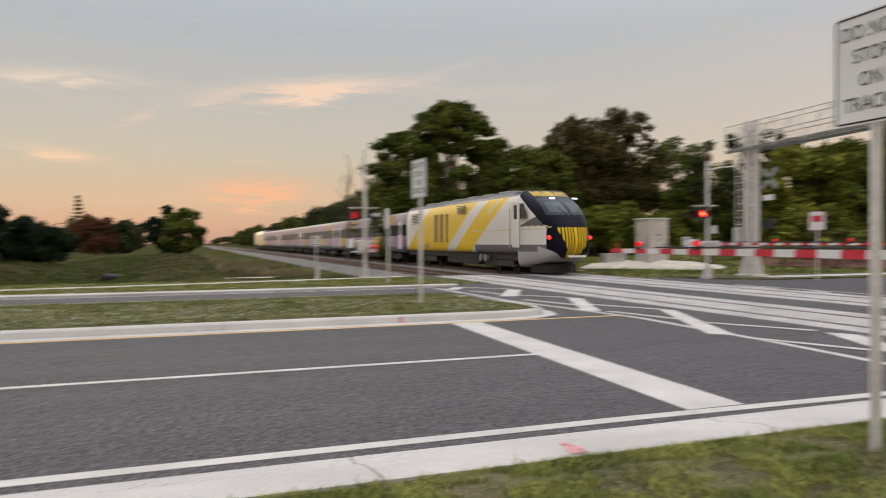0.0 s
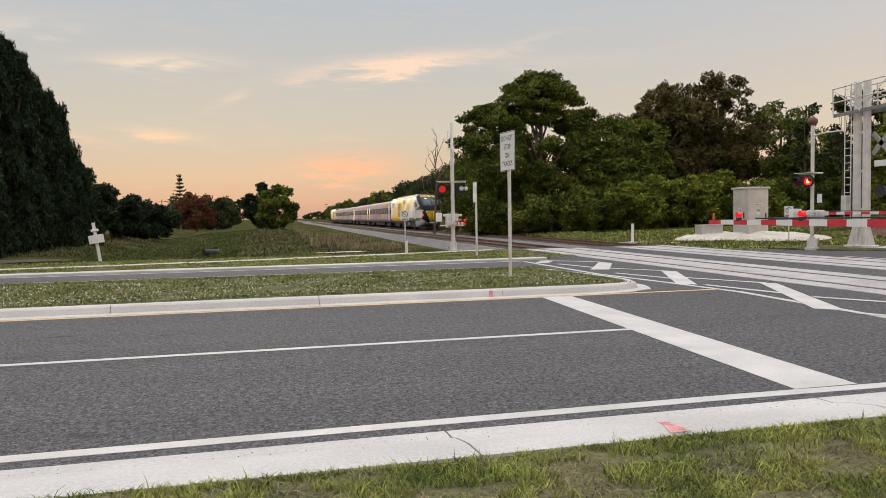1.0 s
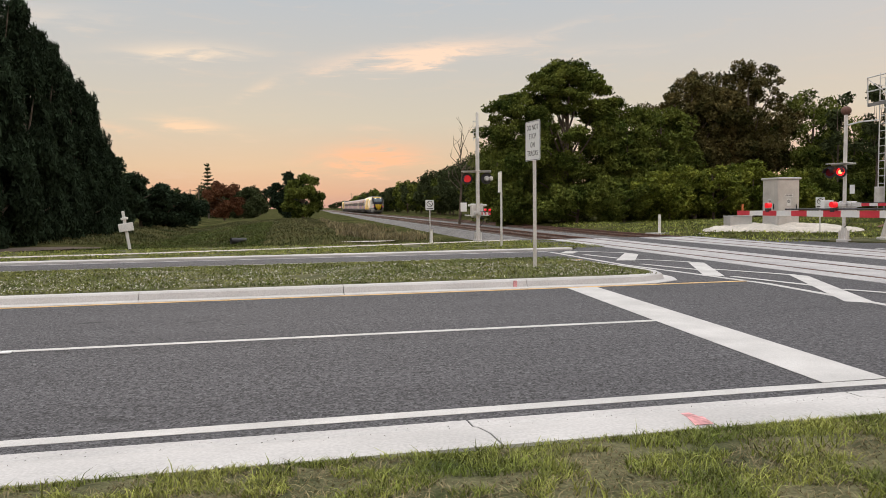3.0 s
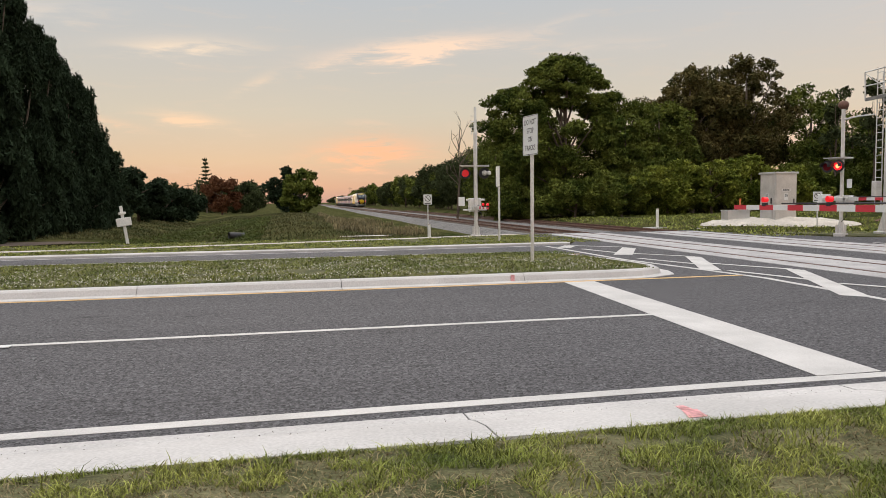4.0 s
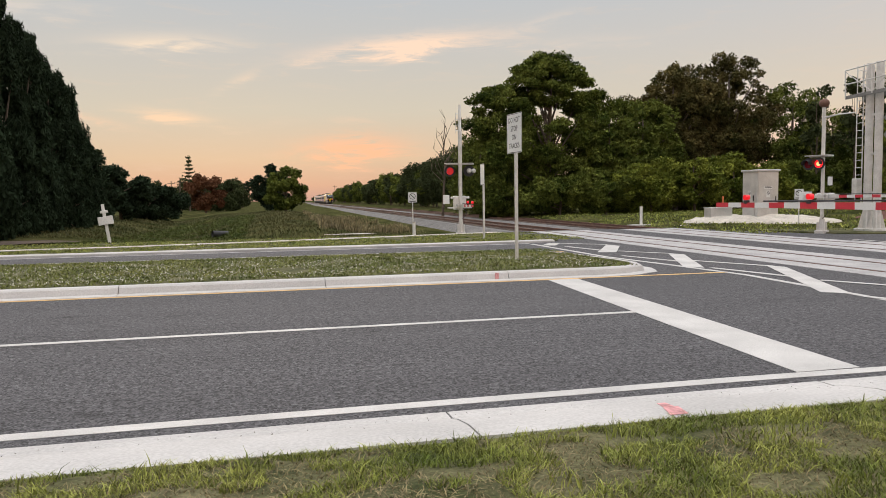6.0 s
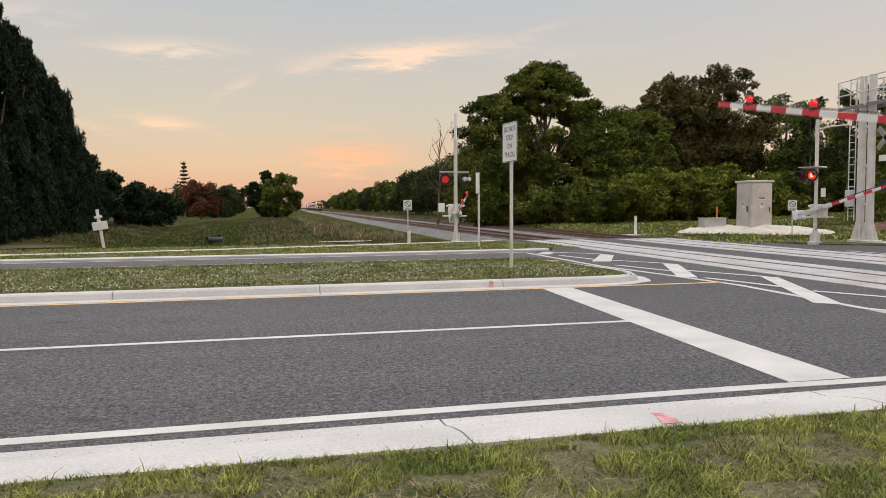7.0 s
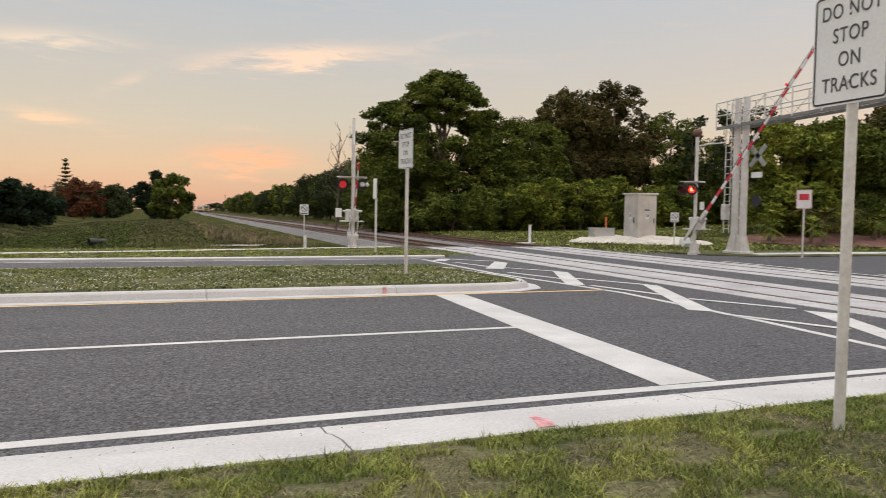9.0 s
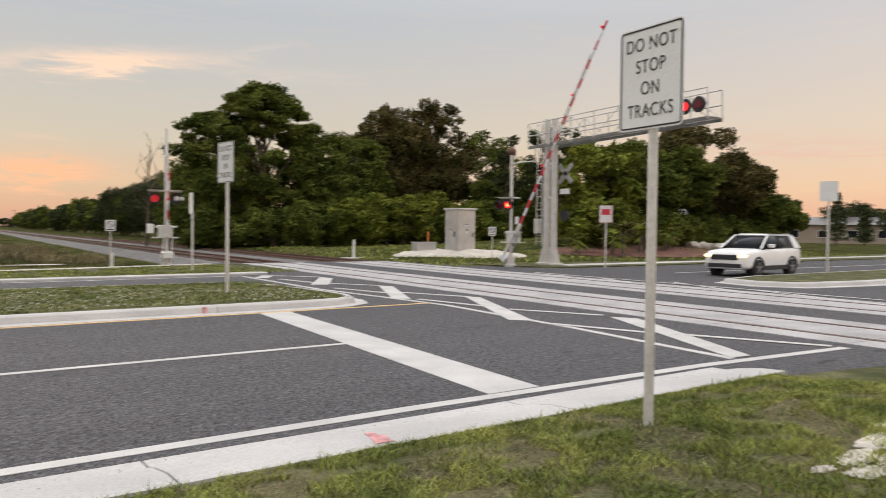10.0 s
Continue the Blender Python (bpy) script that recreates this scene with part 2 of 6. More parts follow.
def extrude(bm, prof, path):
    """Sweep a profile of (offset, height) along a flat path of (x, y); the offset goes to the path's left."""
    rings = []
    for i, p in enumerate(path):
        a, b = Vector(path[max(i - 1, 0)]), Vector(path[min(i + 1, len(path) - 1)])
        d = (b - a).normalized()
        nrm = Vector((-d.y, d.x))
        rings.append([bm.verts.new((p[0] + nrm.x * o, p[1] + nrm.y * o, h)) for o, h in prof])
    for r, s in zip(rings, rings[1:]):
        for k in range(len(prof)):
            j = (k + 1) % len(prof)
            bm.faces.new((r[k], r[j], s[j], s[k]))
    bm.faces.new(rings[0][::-1])
    bm.faces.new(rings[-1])
    bmesh.ops.recalc_face_normals(bm, faces=bm.faces)
    return bm


def B():
    return bmesh.new()


def thing(name, m, label, category, group="", kind=""):
    ob = new(name)
    ob.empty_display_size = 0.2
    ob.matrix_world = m
    return tagged(ob, label, category, group, kind)


def mesh_np(name, verts, faces, material, parent=None):
    me = bpy.data.meshes.new(name)
    me.from_pydata(verts.tolist() if hasattr(verts, "tolist") else verts, [], faces.tolist() if hasattr(faces, "tolist") else faces)
    me.materials.append(material)
    ob = new(name, me)
    ob.parent = parent
    return ob


# ---- the plan ----
SLOPE = 0.0295            # the railway leans this much to +x for each metre of +y


def rail_x(y):
    return 12.6 + SLOPE * y


SPACING = 4.6            # between the two tracks
TRACK_TURN = -math.degrees(math.atan(SLOPE))


def hump(x, y, cx, cy, rx, ry):
    return math.exp(-((x - cx) / rx) ** 2 - ((y - cy) / ry) ** 2)


def terrain(x, y):
    """Height of the open ground."""
    z = -0.03
    if y > 30:
        left = rail_x(y) - 5.0 - x
        if left > 0:                     # the swale beside the railway
            f = min(1.0, (y - 30) / 6.0)
            z += f * (-0.85 * math.exp(-((x + 4.5 + 0.10 * (y - 36)) / 3.2) ** 2) + 0.30 * math.exp(-((x - 1.5) / 3.0) ** 2))
            z += f * 0.10 * noise.noise((x * 0.35, y * 0.35, 0)) + f * 0.05 * noise.noise((x * 1.3, y * 1.3, 4))
    if y > 30:
        z -= min(1.0, (y - 30) / 4.0) * 0.55 * math.exp(-((x - rail_x(y) + 6.2) / 3.2) ** 2)
    if y > 29:                           # the ground is cut away under the ballast
        off = x - rail_x(y) - SPACING / 2
        z -= 0.35 * min(1.0, (y - 29) / 4.0) * min(1.0, max(0.0, (3.9 - off) / 0.8 if off > 0 else (6.2 + off) / 1.5))
    z += 0.9 * hump(x, y, 40, 40, 9, 9)
    if y > 26 and x > 19.8:
        z += min(1.0, (y - 26) / 8) * min(1.0, (x - 19.8) / 3.0) * 0.25
    return z


def build_ground():
    xs = np.concatenate([np.linspace(-2500, -60, 14)[:-1], np.linspace(-60, 80, 141), np.linspace(80, 2500, 14)[1:]])
    ys = np.concatenate([np.linspace(-2000, -30, 12)[:-1], np.linspace(-30, 24, 10)[:-1], np.linspace(24, 110, 108), np.linspace(110, 3500, 24)[1:]])
    v = [(x, y, terrain(x, y)) for y in ys for x in xs]
    w = len(xs)
    f = [(j * w + i, j * w + i + 1, (j + 1) * w + i + 1, (j + 1) * w + i) for j in range(len(ys) - 1) for i in range(w - 1)]
    ob = smooth(mesh_np("ground", v, f, FIELD))
    tagged(ob, "rough mown field of dull green grass", "ground", kind="structure")


build_ground()


def slab(name, pts, z0, z1, material, label, category, kind="structure"):
    bm = B()
    prism(bm, pts, z0, z1)
    return tagged(part(name, bm, material), label, category, kind=kind)


# roads: y runs across them, x along them
NEAR0, NEAR1 = 5.30, 14.0
slab("road", [(-120, 5.0), (7.7, 5.0), (7.8, 2.6), (21, 2.6), (22, 5.0), (160, 5.0), (160, 24.2), (60, 23.5), (24, 24.4), (21.6, 25.6), (20.2, 33.6), (10.6, 33.6), (10.3, 30.8), (10.6, 26.1), (4, 25.9), (-120, 25.3)], -0.3, 0.0, ASPHALT,
     "worn grey asphalt road with white lane paint", "road")


def strip(name, pts, material, label, z=0.004, parent=None):
    bm = B()
    prism(bm, pts, z - 0.003, z + 0.001)
    ob = part(name, bm, material, parent, "")
    return tagged(ob, label, "road marking", kind="structure") if parent is None else ob


def line_strip(name, pts, wid, material, label, z=0.004):
    """A painted line of even width along a flat path."""
    bm = B()
    extrude(bm, [(-wid / 2, z - 0.003), (-wid / 2, z + 0.001), (wid / 2, z + 0.001), (wid / 2, z - 0.003)], pts)
    return tagged(part(name, bm, material), label, "road marking", kind="structure")


line_strip("edge_line", [(-120, 5.63), (4, 5.63), (8, 5.53), (10.95, 5.28)], 0.155, PAINT_W, "solid white painted edge line along the kerb")
line_strip("lane_line", [(-120, 9.37), (5.0, 9.37)], 0.12, PAINT_W, "solid white painted lane line up to the stop bar")
line_strip("centre_line", [(-120, 13.61), (9.4, 13.61)], 0.13, PAINT_Y, "faded yellow painted line beside the median kerb")
line_strip("far_edge_line", [(-120, 20.55), (8.6, 20.45)], 0.12, PAINT_Y, "faded yellow painted line behind the median", 0.004)
line_strip("far_outer_line", [(-120, 23.75), (3, 24.3), (9.0, 24.5)], 0.13, PAINT_W, "white painted edge line of the far carriageway")
line_strip("far_dash", [(-5.1, 21.5), (-1.7, 21.4)], 0.12, PAINT_W, "white painted lane dash on the far carriageway")
line_strip("far_dash", [(-17.3, 21.9), (-14.2, 21.8)], 0.12, PAINT_W, "white painted lane dash on the far carriageway")
strip("stop_bar", [(4.68, 5.70), (5.36, 13.50), (5.98, 13.50), (5.36, 5.70)], PAINT_W, "wide white painted stop bar across both lanes", 0.006)

# the zone beside the tracks that must be kept clear: a zigzag between two lines
line_strip("box_line", [(8.70, 5.62), (8.80, 6.5), (9.09, 8.79), (9.25, 10.76), (9.42, 13.0), (9.2, 15.5), (8.87, 18.2), (8.97, 24.2)], 0.15, PAINT_W, "white painted line of the keep-clear zone")
ZIG = [((8.72, 5.66), (9.10, 5.62), (11.12, 9.2), (10.86, 9.66)), ((8.86, 10.3), (9.16, 9.95), (11.2, 14.1), (11.02, 14.5)),
       ((9.2, 14.95), (9.5, 14.6), (11.15, 18.1), (10.95, 18.6)), ((9.35, 19.75), (9.85, 19.55), (11.2, 22.0), (11.1, 22.75)), ((9.0, 23.3), (9.4, 23.1), (9.9, 23.9), (9.7, 24.4))]
for q in ZIG:
    strip("zigzag_bar", q, PAINT_W, "thick white painted bar of the keep-clear zone", 0.008)
for a, b in (((10.05, 20.0), (10.95, 18.5)), ((10.25, 16.3), (11.06, 14.35)), ((10.05, 11.7), (10.93, 9.9)), ((9.95, 7.5), (10.88, 5.45)), ((9.40, 18.3), (9.86, 16.2)), ((9.62, 14.5), (10.0, 12.4)),
             ((9.09, 9.6), (9.72, 7.8)), ((9.75, 24.3), (11.1, 22.75)), ((9.5, 22.4), (9.85, 20.0))):
    line_strip("zigzag_line", [a, b], 0.16, PAINT_W, "thin white painted line of the keep-clear zone", 0.011)
# the same beyond the tracks
for a, b in (((19.76, 18.2), (18.5, 15.6)), ((20.2, 15.4), (18.6, 11.7)), ((19.6, 12.2), (18.2, 7.7)), ((19.8, 21.5), (19.57, 8.5)), ((19.23, 21), (19.3, 19.1))):
    line_strip("zigzag_line", [a, b], 0.16, PAINT_W, "white painted line of the keep-clear zone beyond the tracks", 0.016)
line_strip("far_lane_line", [(25, 18.9), (160, 18.9)], 0.12, PAINT_W, "white painted lane line beyond the crossing")
line_strip("far_lane_edge", [(25, 15.4), (160, 15.4)], 0.12, PAINT_W, "white painted line beside the far median")


def kerb(path, name="kerb", label="pale cast concrete kerb with a gutter", joint=3.625, cut=0.15, gutter=0.30, material=CONCRETE):
    """A run of kerb stones; the road is to the right of the path."""
    top = thing(name, Matrix(), label, "kerb", kind="structure")
    P = [Vector(p) for p in path]
    # equal lengths along the path
    segs, total = [], 0.0
    for a, b in zip(P, P[1:]):
        segs.append((total, a, b))
        total += (b - a).length

    def at(s):
        for s0, a, b in segs:
            if s <= s0 + (b - a).length + 1e-6:
                return a + (b - a) * ((s - s0) / (b - a).length)
        return P[-1]
    k = max(1, math.ceil(total / joint - 0.05))
    prof = [(-gutter, -0.05), (-gutter, 0.012), (-0.02, 0.018), (0.02, cut * 0.8), (0.06, cut), (0.20, cut + 0.005), (0.20, -0.05)]
    for i in range(k):
        s0, s1 = i * joint + 0.006, min((i + 1) * joint, total) - 0.006
        inner = [s for s, _, _ in segs if s0 < s < s1]
        bm = B()
        extrude(bm, prof, [at(s) for s in [s0, *inner, s1]])
        part("kerb_stone", bm, material, top)
    return top


# near kerb: a broad flat concrete edge, broken by joints
def near_edge():
    top = thing("kerb_near", Matrix(), "broad pale concrete kerb and gutter with cracked joints", "kerb", kind="structure")
    xs = [-60, -40, -28, -22, -16, -10.7, -4.7, 1.31, 4.62, 7.9]
    for a, b in zip(xs, xs[1:]):
        bm = B()
        extrude(bm, [(-0.04, -0.1), (-0.04, 0.006), (0.16, 0.012), (0.30, 0.05), (0.60, 0.10), (0.90, 0.115), (0.90, -0.1)], [(b - 0.008, 5.33), (a + 0.008, 5.33)])
        part("kerb_stone", bm, CONCRETE, top)


near_edge()


# median on this side of the tracks: kerb face at y 14, nose at x 8
kerb([(-118.56, 13.95), (-60, 13.95), (-30, 13.95), (6.6, 13.95), (7.3, 14.05), (7.9, 14.4), (8.1, 15.0), (8.1, 15.8), (7.9, 17.5), (7.5, 19.3), (6.9, 19.9), (6.2, 20.1), (-30, 20.1), (-120, 20.1)], "kerb_median")
slab("median", [(-120, 14.14), (6.5, 14.14), (7.2, 14.3), (7.75, 14.7), (7.9, 15.1), (7.9, 15.8), (7.7, 17.5), (7.3, 19.2), (6.8, 19.7), (6.2, 19.9), (-120, 19.9)], -0.1, 0.15, GRASS,
     "raised median of short clover grass", "median")
# median beyond the tracks
kerb([(160, 11.4), (25, 11.4), (21.9, 11.9), (21.2, 13.0), (21.6, 14.4), (24, 14.9), (160, 14.9)][::-1], "kerb_median_far")
slab("median_far", [(160, 11.6), (25, 11.6), (22.1, 12.1), (21.5, 13.0), (21.8, 14.2), (24, 14.7), (160, 14.7)], -0.1, 0.15, GRASS, "raised grassy median beyond the tracks", "median")
# verge under the camera
def verge_z(x, y):
    return 0.10 + 0.10 * min(1.0, max(0.0, (4.46 - y) / 1.1)) + 0.02 * noise.noise((x * 0.8, y * 0.8, 2)) - max(0.0, x - 7.0) * 0.03


def near_verge():
    xs, ys = np.concatenate([np.linspace(-120, -14, 12)[:-1], np.linspace(-14, 11, 101)]), np.concatenate([np.linspace(-60, 0, 8)[:-1], np.linspace(0, 4.46, 24)])
    v = []
    for y in ys:
        for x in xs:
            yy = y if x < 7.4 else y - (y / 4.46) * 0.42 * min(1, (x - 7.4) / 2.4) if y > 0 else y
            v.append((x, yy, verge_z(x, yy)))
    w = len(xs)
    f = [(j * w + i, j * w + i + 1, (j + 1) * w + i + 1, (j + 1) * w + i) for j in range(len(ys) - 1) for i in range(w - 1)]
    tagged(smooth(mesh_np("verge_near", v, f, GRASS)), "near roadside verge of trodden green grass", "verge", kind="structure")


near_verge()
# far verge, with its kerb and sidewalk
slab("verge_far", [(-120, 24.55), (3, 24.9), (10.2, 25.2), (10.6, 25.8), (10.3, 31.2), (-120, 29.0)], -0.3, 0.07, GRASS, "far roadside verge of green grass", "verge")
bm = B()
extrude(bm, [(-0.16, -0.1), (-0.16, 0.06), (-0.12, 0.085), (0.16, 0.09), (0.16, -0.1)], [(-120, 24.35), (3, 24.75), (10.1, 25.05)])
tagged(part("kerb_far", bm, CONCRETE), "low pale concrete kerb of the far verge", "kerb", kind="structure")
line_strip("sidewalk", [(-120, 25.9), (-9, 27.3), (-5, 27.7), (0, 28.8), (10.3, 31.6)], 0.75, SAND, "pale concrete sidewalk strip half grown over", 0.085)
slab("verge_beyond", [(22.2, 24.9), (24, 23.6), (60, 23.1), (160, 23.8), (160, 29), (21, 29)], -0.3, 0.05, GRASS, "grass verge beyond the tracks", "verge")
line_strip("sidewalk_beyond", [(24.5, 25.0), (40, 25.2), (160, 28)], 1.2, CONCRETE, "pale concrete sidewalk beyond the tracks", 0.06)


def build_railway():
    """Two tracks on one ballast bed, broken by the road; the rail heads come up level with the road."""
    for y0, y1, nm in ((33.4, 1200, "ballast_bed"), (-200, 2.6, "ballast_bed")):
        bm = B()
        extrude(bm, [(3.9, -1.0), (1.8, -0.10), (-SPACING - 1.5, -0.10), (-SPACING - 2.4, -0.45), (-SPACING - 2.4, -1.0)], [(rail_x(y0), y0), (rail_x(y1), y1)])
        tagged(part(nm, bm, BALLAST), "grey crushed stone ballast under two tracks", "ballast", kind="structure")
    rails = [0.7175, -0.7175]
    for k in range(2):
        tr = thing("railway_track", Matrix(), "rusty rails on weathered sleepers", "railway track", "pair of tracks", "structure")
        for o in rails:
            off = -k * SPACING + o
            for ya, yb, top in ((33.0, 1200, 0.04), (-200, 33.0, 0.014)):
                bm = B()
                pr = [(off - 0.07, top - 0.16), (off - 0.07, top - 0.14), (off - 0.012, top - 0.12), (off - 0.012, top - 0.05), (off - 0.036, top - 0.04), (off - 0.036, top), (off + 0.036, top),
                      (off + 0.036, top - 0.04), (off + 0.012, top - 0.05), (off + 0.012, top - 0.12), (off + 0.07, top - 0.14), (off + 0.07, top - 0.16)]
                extrude(bm, pr, [(rail_x(ya), ya), (rail_x(yb), yb)])
                part("rail", bm, RUST, tr)
        V, F = [], []
        y = 34.0
        while y < 260:
            c = Matrix.Translation((rail_x(y) + k * SPACING, y, -0.125)) @ pose(0, 0, 0, 0, 0, TRACK_TURN + random.uniform(-0.6, 0.6))
            n0 = len(V)
            V += [tuple(c @ Vector((sx * 1.3, sy * 0.11, z))) for z in (-0.05, 0.045) for sy in (-1, 1) for sx in (-1, 1)]
            F += [[n0 + i for i in q] for q in ((4, 5, 7, 6), (0, 1, 5, 4), (2, 6, 7, 3), (0, 4, 6, 2), (1, 3, 7, 5))]
            y += 0.53
        tagged(mesh_np("sleepers", V, F, SLEEPER, tr), kind="stuff")
        # concrete panels let into the road
        for j in range(12):
            ya, yb = 2.9 + j * 2.5, 2.9 + (j + 1) * 2.5 - 0.02
            for lo, hi in ((-1.45, -0.80), (-0.60, 0.60), (0.80, 1.45)):
                bm = B()
                extrude(bm, [(-lo - k * SPACING, -0.1), (-lo - k * SPACING, 0.012), (-hi - k * SPACING, 0.012), (-hi - k * SPACING, -0.1)], [(rail_x(ya), ya), (rail_x(yb), yb)])
                part("crossing_panel", bm, PANEL, tr)


build_railway()


# ---- plants ----
LEAF = {
    "dark": mat("dark_leaves", (0.060, 0.094, 0.018), 0.25, 2, 0.55, 0.85, 0, island=0.5, tint=(0.110, 0.126, 0.026), spec=0.05, cvar=0.42),
    "olive": mat("olive_leaves", (0.060, 0.070, 0.021), 0.25, 2, 0.5, 0.85, 0, island=0.5, tint=(0.105, 0.084, 0.032), spec=0.05, cvar=0.38),
    "vine": mat("vine_leaves", (0.088, 0.132, 0.020), 0.25, 2, 0.6, 0.8, 0, island=0.5, tint=(0.165, 0.180, 0.03), spec=0.06, cvar=0.42),
    "pine": mat("pine_needles", (0.026, 0.040, 0.022), 0.25, 2, 0.7, 0.9, 0, island=0.45, spec=0.04, cvar=0.35),
    "red": mat("rust_leaves", (0.13, 0.060, 0.032), 0.25, 2, 0.4, 0.85, 0, island=0.4, spec=0.04, cvar=0.35),
    "far": mat("far_leaves", (0.056, 0.070, 0.030), 0.25, 2, 0.2, 0.9, 0, island=0.4, spec=0.04, cvar=0.35),
}
BLADE = mat("grass_blades", (0.14, 0.19, 0.032), 0.25, 6, 1.6, 0.7, 0, island=0.6, tint=(0.215, 0.225, 0.055), spec=0.2, cvar=0.3)
CLOVER = mat("clover_leaves", (0.115, 0.155, 0.036), 0.25, 6, 0.6, 0.8, 0, island=0.5, tint=(0.165, 0.17, 0.05), spec=0.15)
FIELDG = mat("field_blades", (0.065, 0.085, 0.028), 0.3, 6, 0.25, 0.8, 0, island=0.45, tint=(0.10, 0.09, 0.04), spec=0.1)
DITCH = mat("ditch_blades", (0.062, 0.096, 0.025), 0.3, 6, 0.5, 0.8, 0, island=0.5, tint=(0.09, 0.105, 0.03), spec=0.05)
STRAW = mat("dry_stalks", (0.19, 0.155, 0.075), 0.25, 6, 0.4, 0.85, 0, island=0.45)
BLOOM = mat("pale_flowers", (0.55, 0.54, 0.45), 0.1, 40, 2, 0.8, 0, island=0.2)
rng = np.random.default_rng(7)


def leaf_cards(c, size, droop=0.0, long=1.0):
    """Small pointed leaves at the points c, each with its own lie."""
    n = len(c)
    a = rng.normal(size=(n, 3))
    a[:, 2] -= droop * 2.0
    a /= np.linalg.norm(a, axis=1)[:, None]
    b = np.cross(a, rng.normal(size=(n, 3)))
    b /= np.linalg.norm(b, axis=1)[:, None] + 1e-9
    s = size * rng.uniform(0.6, 1.4, (n, 1))
    v = np.stack([c - a * s * long + b * s * 0.5, c - a * s * long * 0.8 - b * s * 0.5, c + a * s * long], 1).reshape(-1, 3)
    return v, np.arange(3 * n).reshape(-1, 3)


def blob_points(blobs, n):
    """Points in lumpy balls (x, y, z, r, flatness), denser to the outside."""
    w = np.array([b[3] ** 2 for b in blobs])
    out = []
    for b, k in zip(blobs, (n * w / w.sum()).astype(int)):
        d = rng.normal(size=(k, 3))
        d /= np.linalg.norm(d, axis=1)[:, None]
        lump = 1 + 0.22 * np.sin(3 * d[:, 0] * 2 + b[0]) * np.cos(4 * d[:, 1] + b[1]) + 0.15 * np.sin(7 * d[:, 2] + b[2])
        r = b[3] * lump * rng.uniform(0.25, 1.0, k) ** 0.45
        out.append(np.array(b[:3]) + d * r[:, None] * np.array([1, 1, b[4]]))
    return np.concatenate(out)


def lumpy(cx, cy, cz, rx, ry, rz, k, r, flat=0.8):
    """k lumps filling an egg."""
    out = []
    for _ in range(k):
        d = rng.normal(size=3)
        d /= np.linalg.norm(d)
        q = rng.uniform(0.3, 1.0) ** 0.5
        out.append((cx + d[0] * rx * q, cy + d[1] * ry * q, cz + d[2] * rz * q, r * rng.uniform(0.7, 1.3), flat))
    return out


def tree(kind, x, y, blobs, n, leaf, size, label, trunk=0.2, category="tree", group="", droop=0.0, limbs=6, name="tree", long=1.0):
    z = terrain(x, y)
    t = thing(name, pose(x, y, z), label, category, group)
    top = max(b[2] for b in blobs)
    bm = B()
    lean = rng.uniform(-0.3, 0.3, 2)
    tube(bm, (0, 0, -0.15), (lean[0], lean[1], top * 0.45), trunk, trunk * 0.7, 9)
    tube(bm, (lean[0], lean[1], top * 0.45), (lean[0] * 2, lean[1] * 2, top * 0.9), trunk * 0.7, trunk * 0.2, 8)
    boughs = []
    for i in range(min(limbs, len(blobs))):
        b = blobs[int(rng.integers(len(blobs)))]
        h = min(b[2] * 0.8, top * 0.7) * rng.uniform(0.6, 0.95)
        boughs.append(tube(B() if y < 75 else bm, (lean[0] * h / top, lean[1] * h / top, h), b[:3], trunk * 0.4, trunk * 0.1, 6))
    part("trunk", bm, BARK, t)
    for q in boughs:
        if y < 75:
            part("limb", q, BARK, t)
    v, f = leaf_cards(blob_points(blobs, n), size, droop, long)
    mesh_np("crown", v, f, LEAF[leaf], t)
    return t


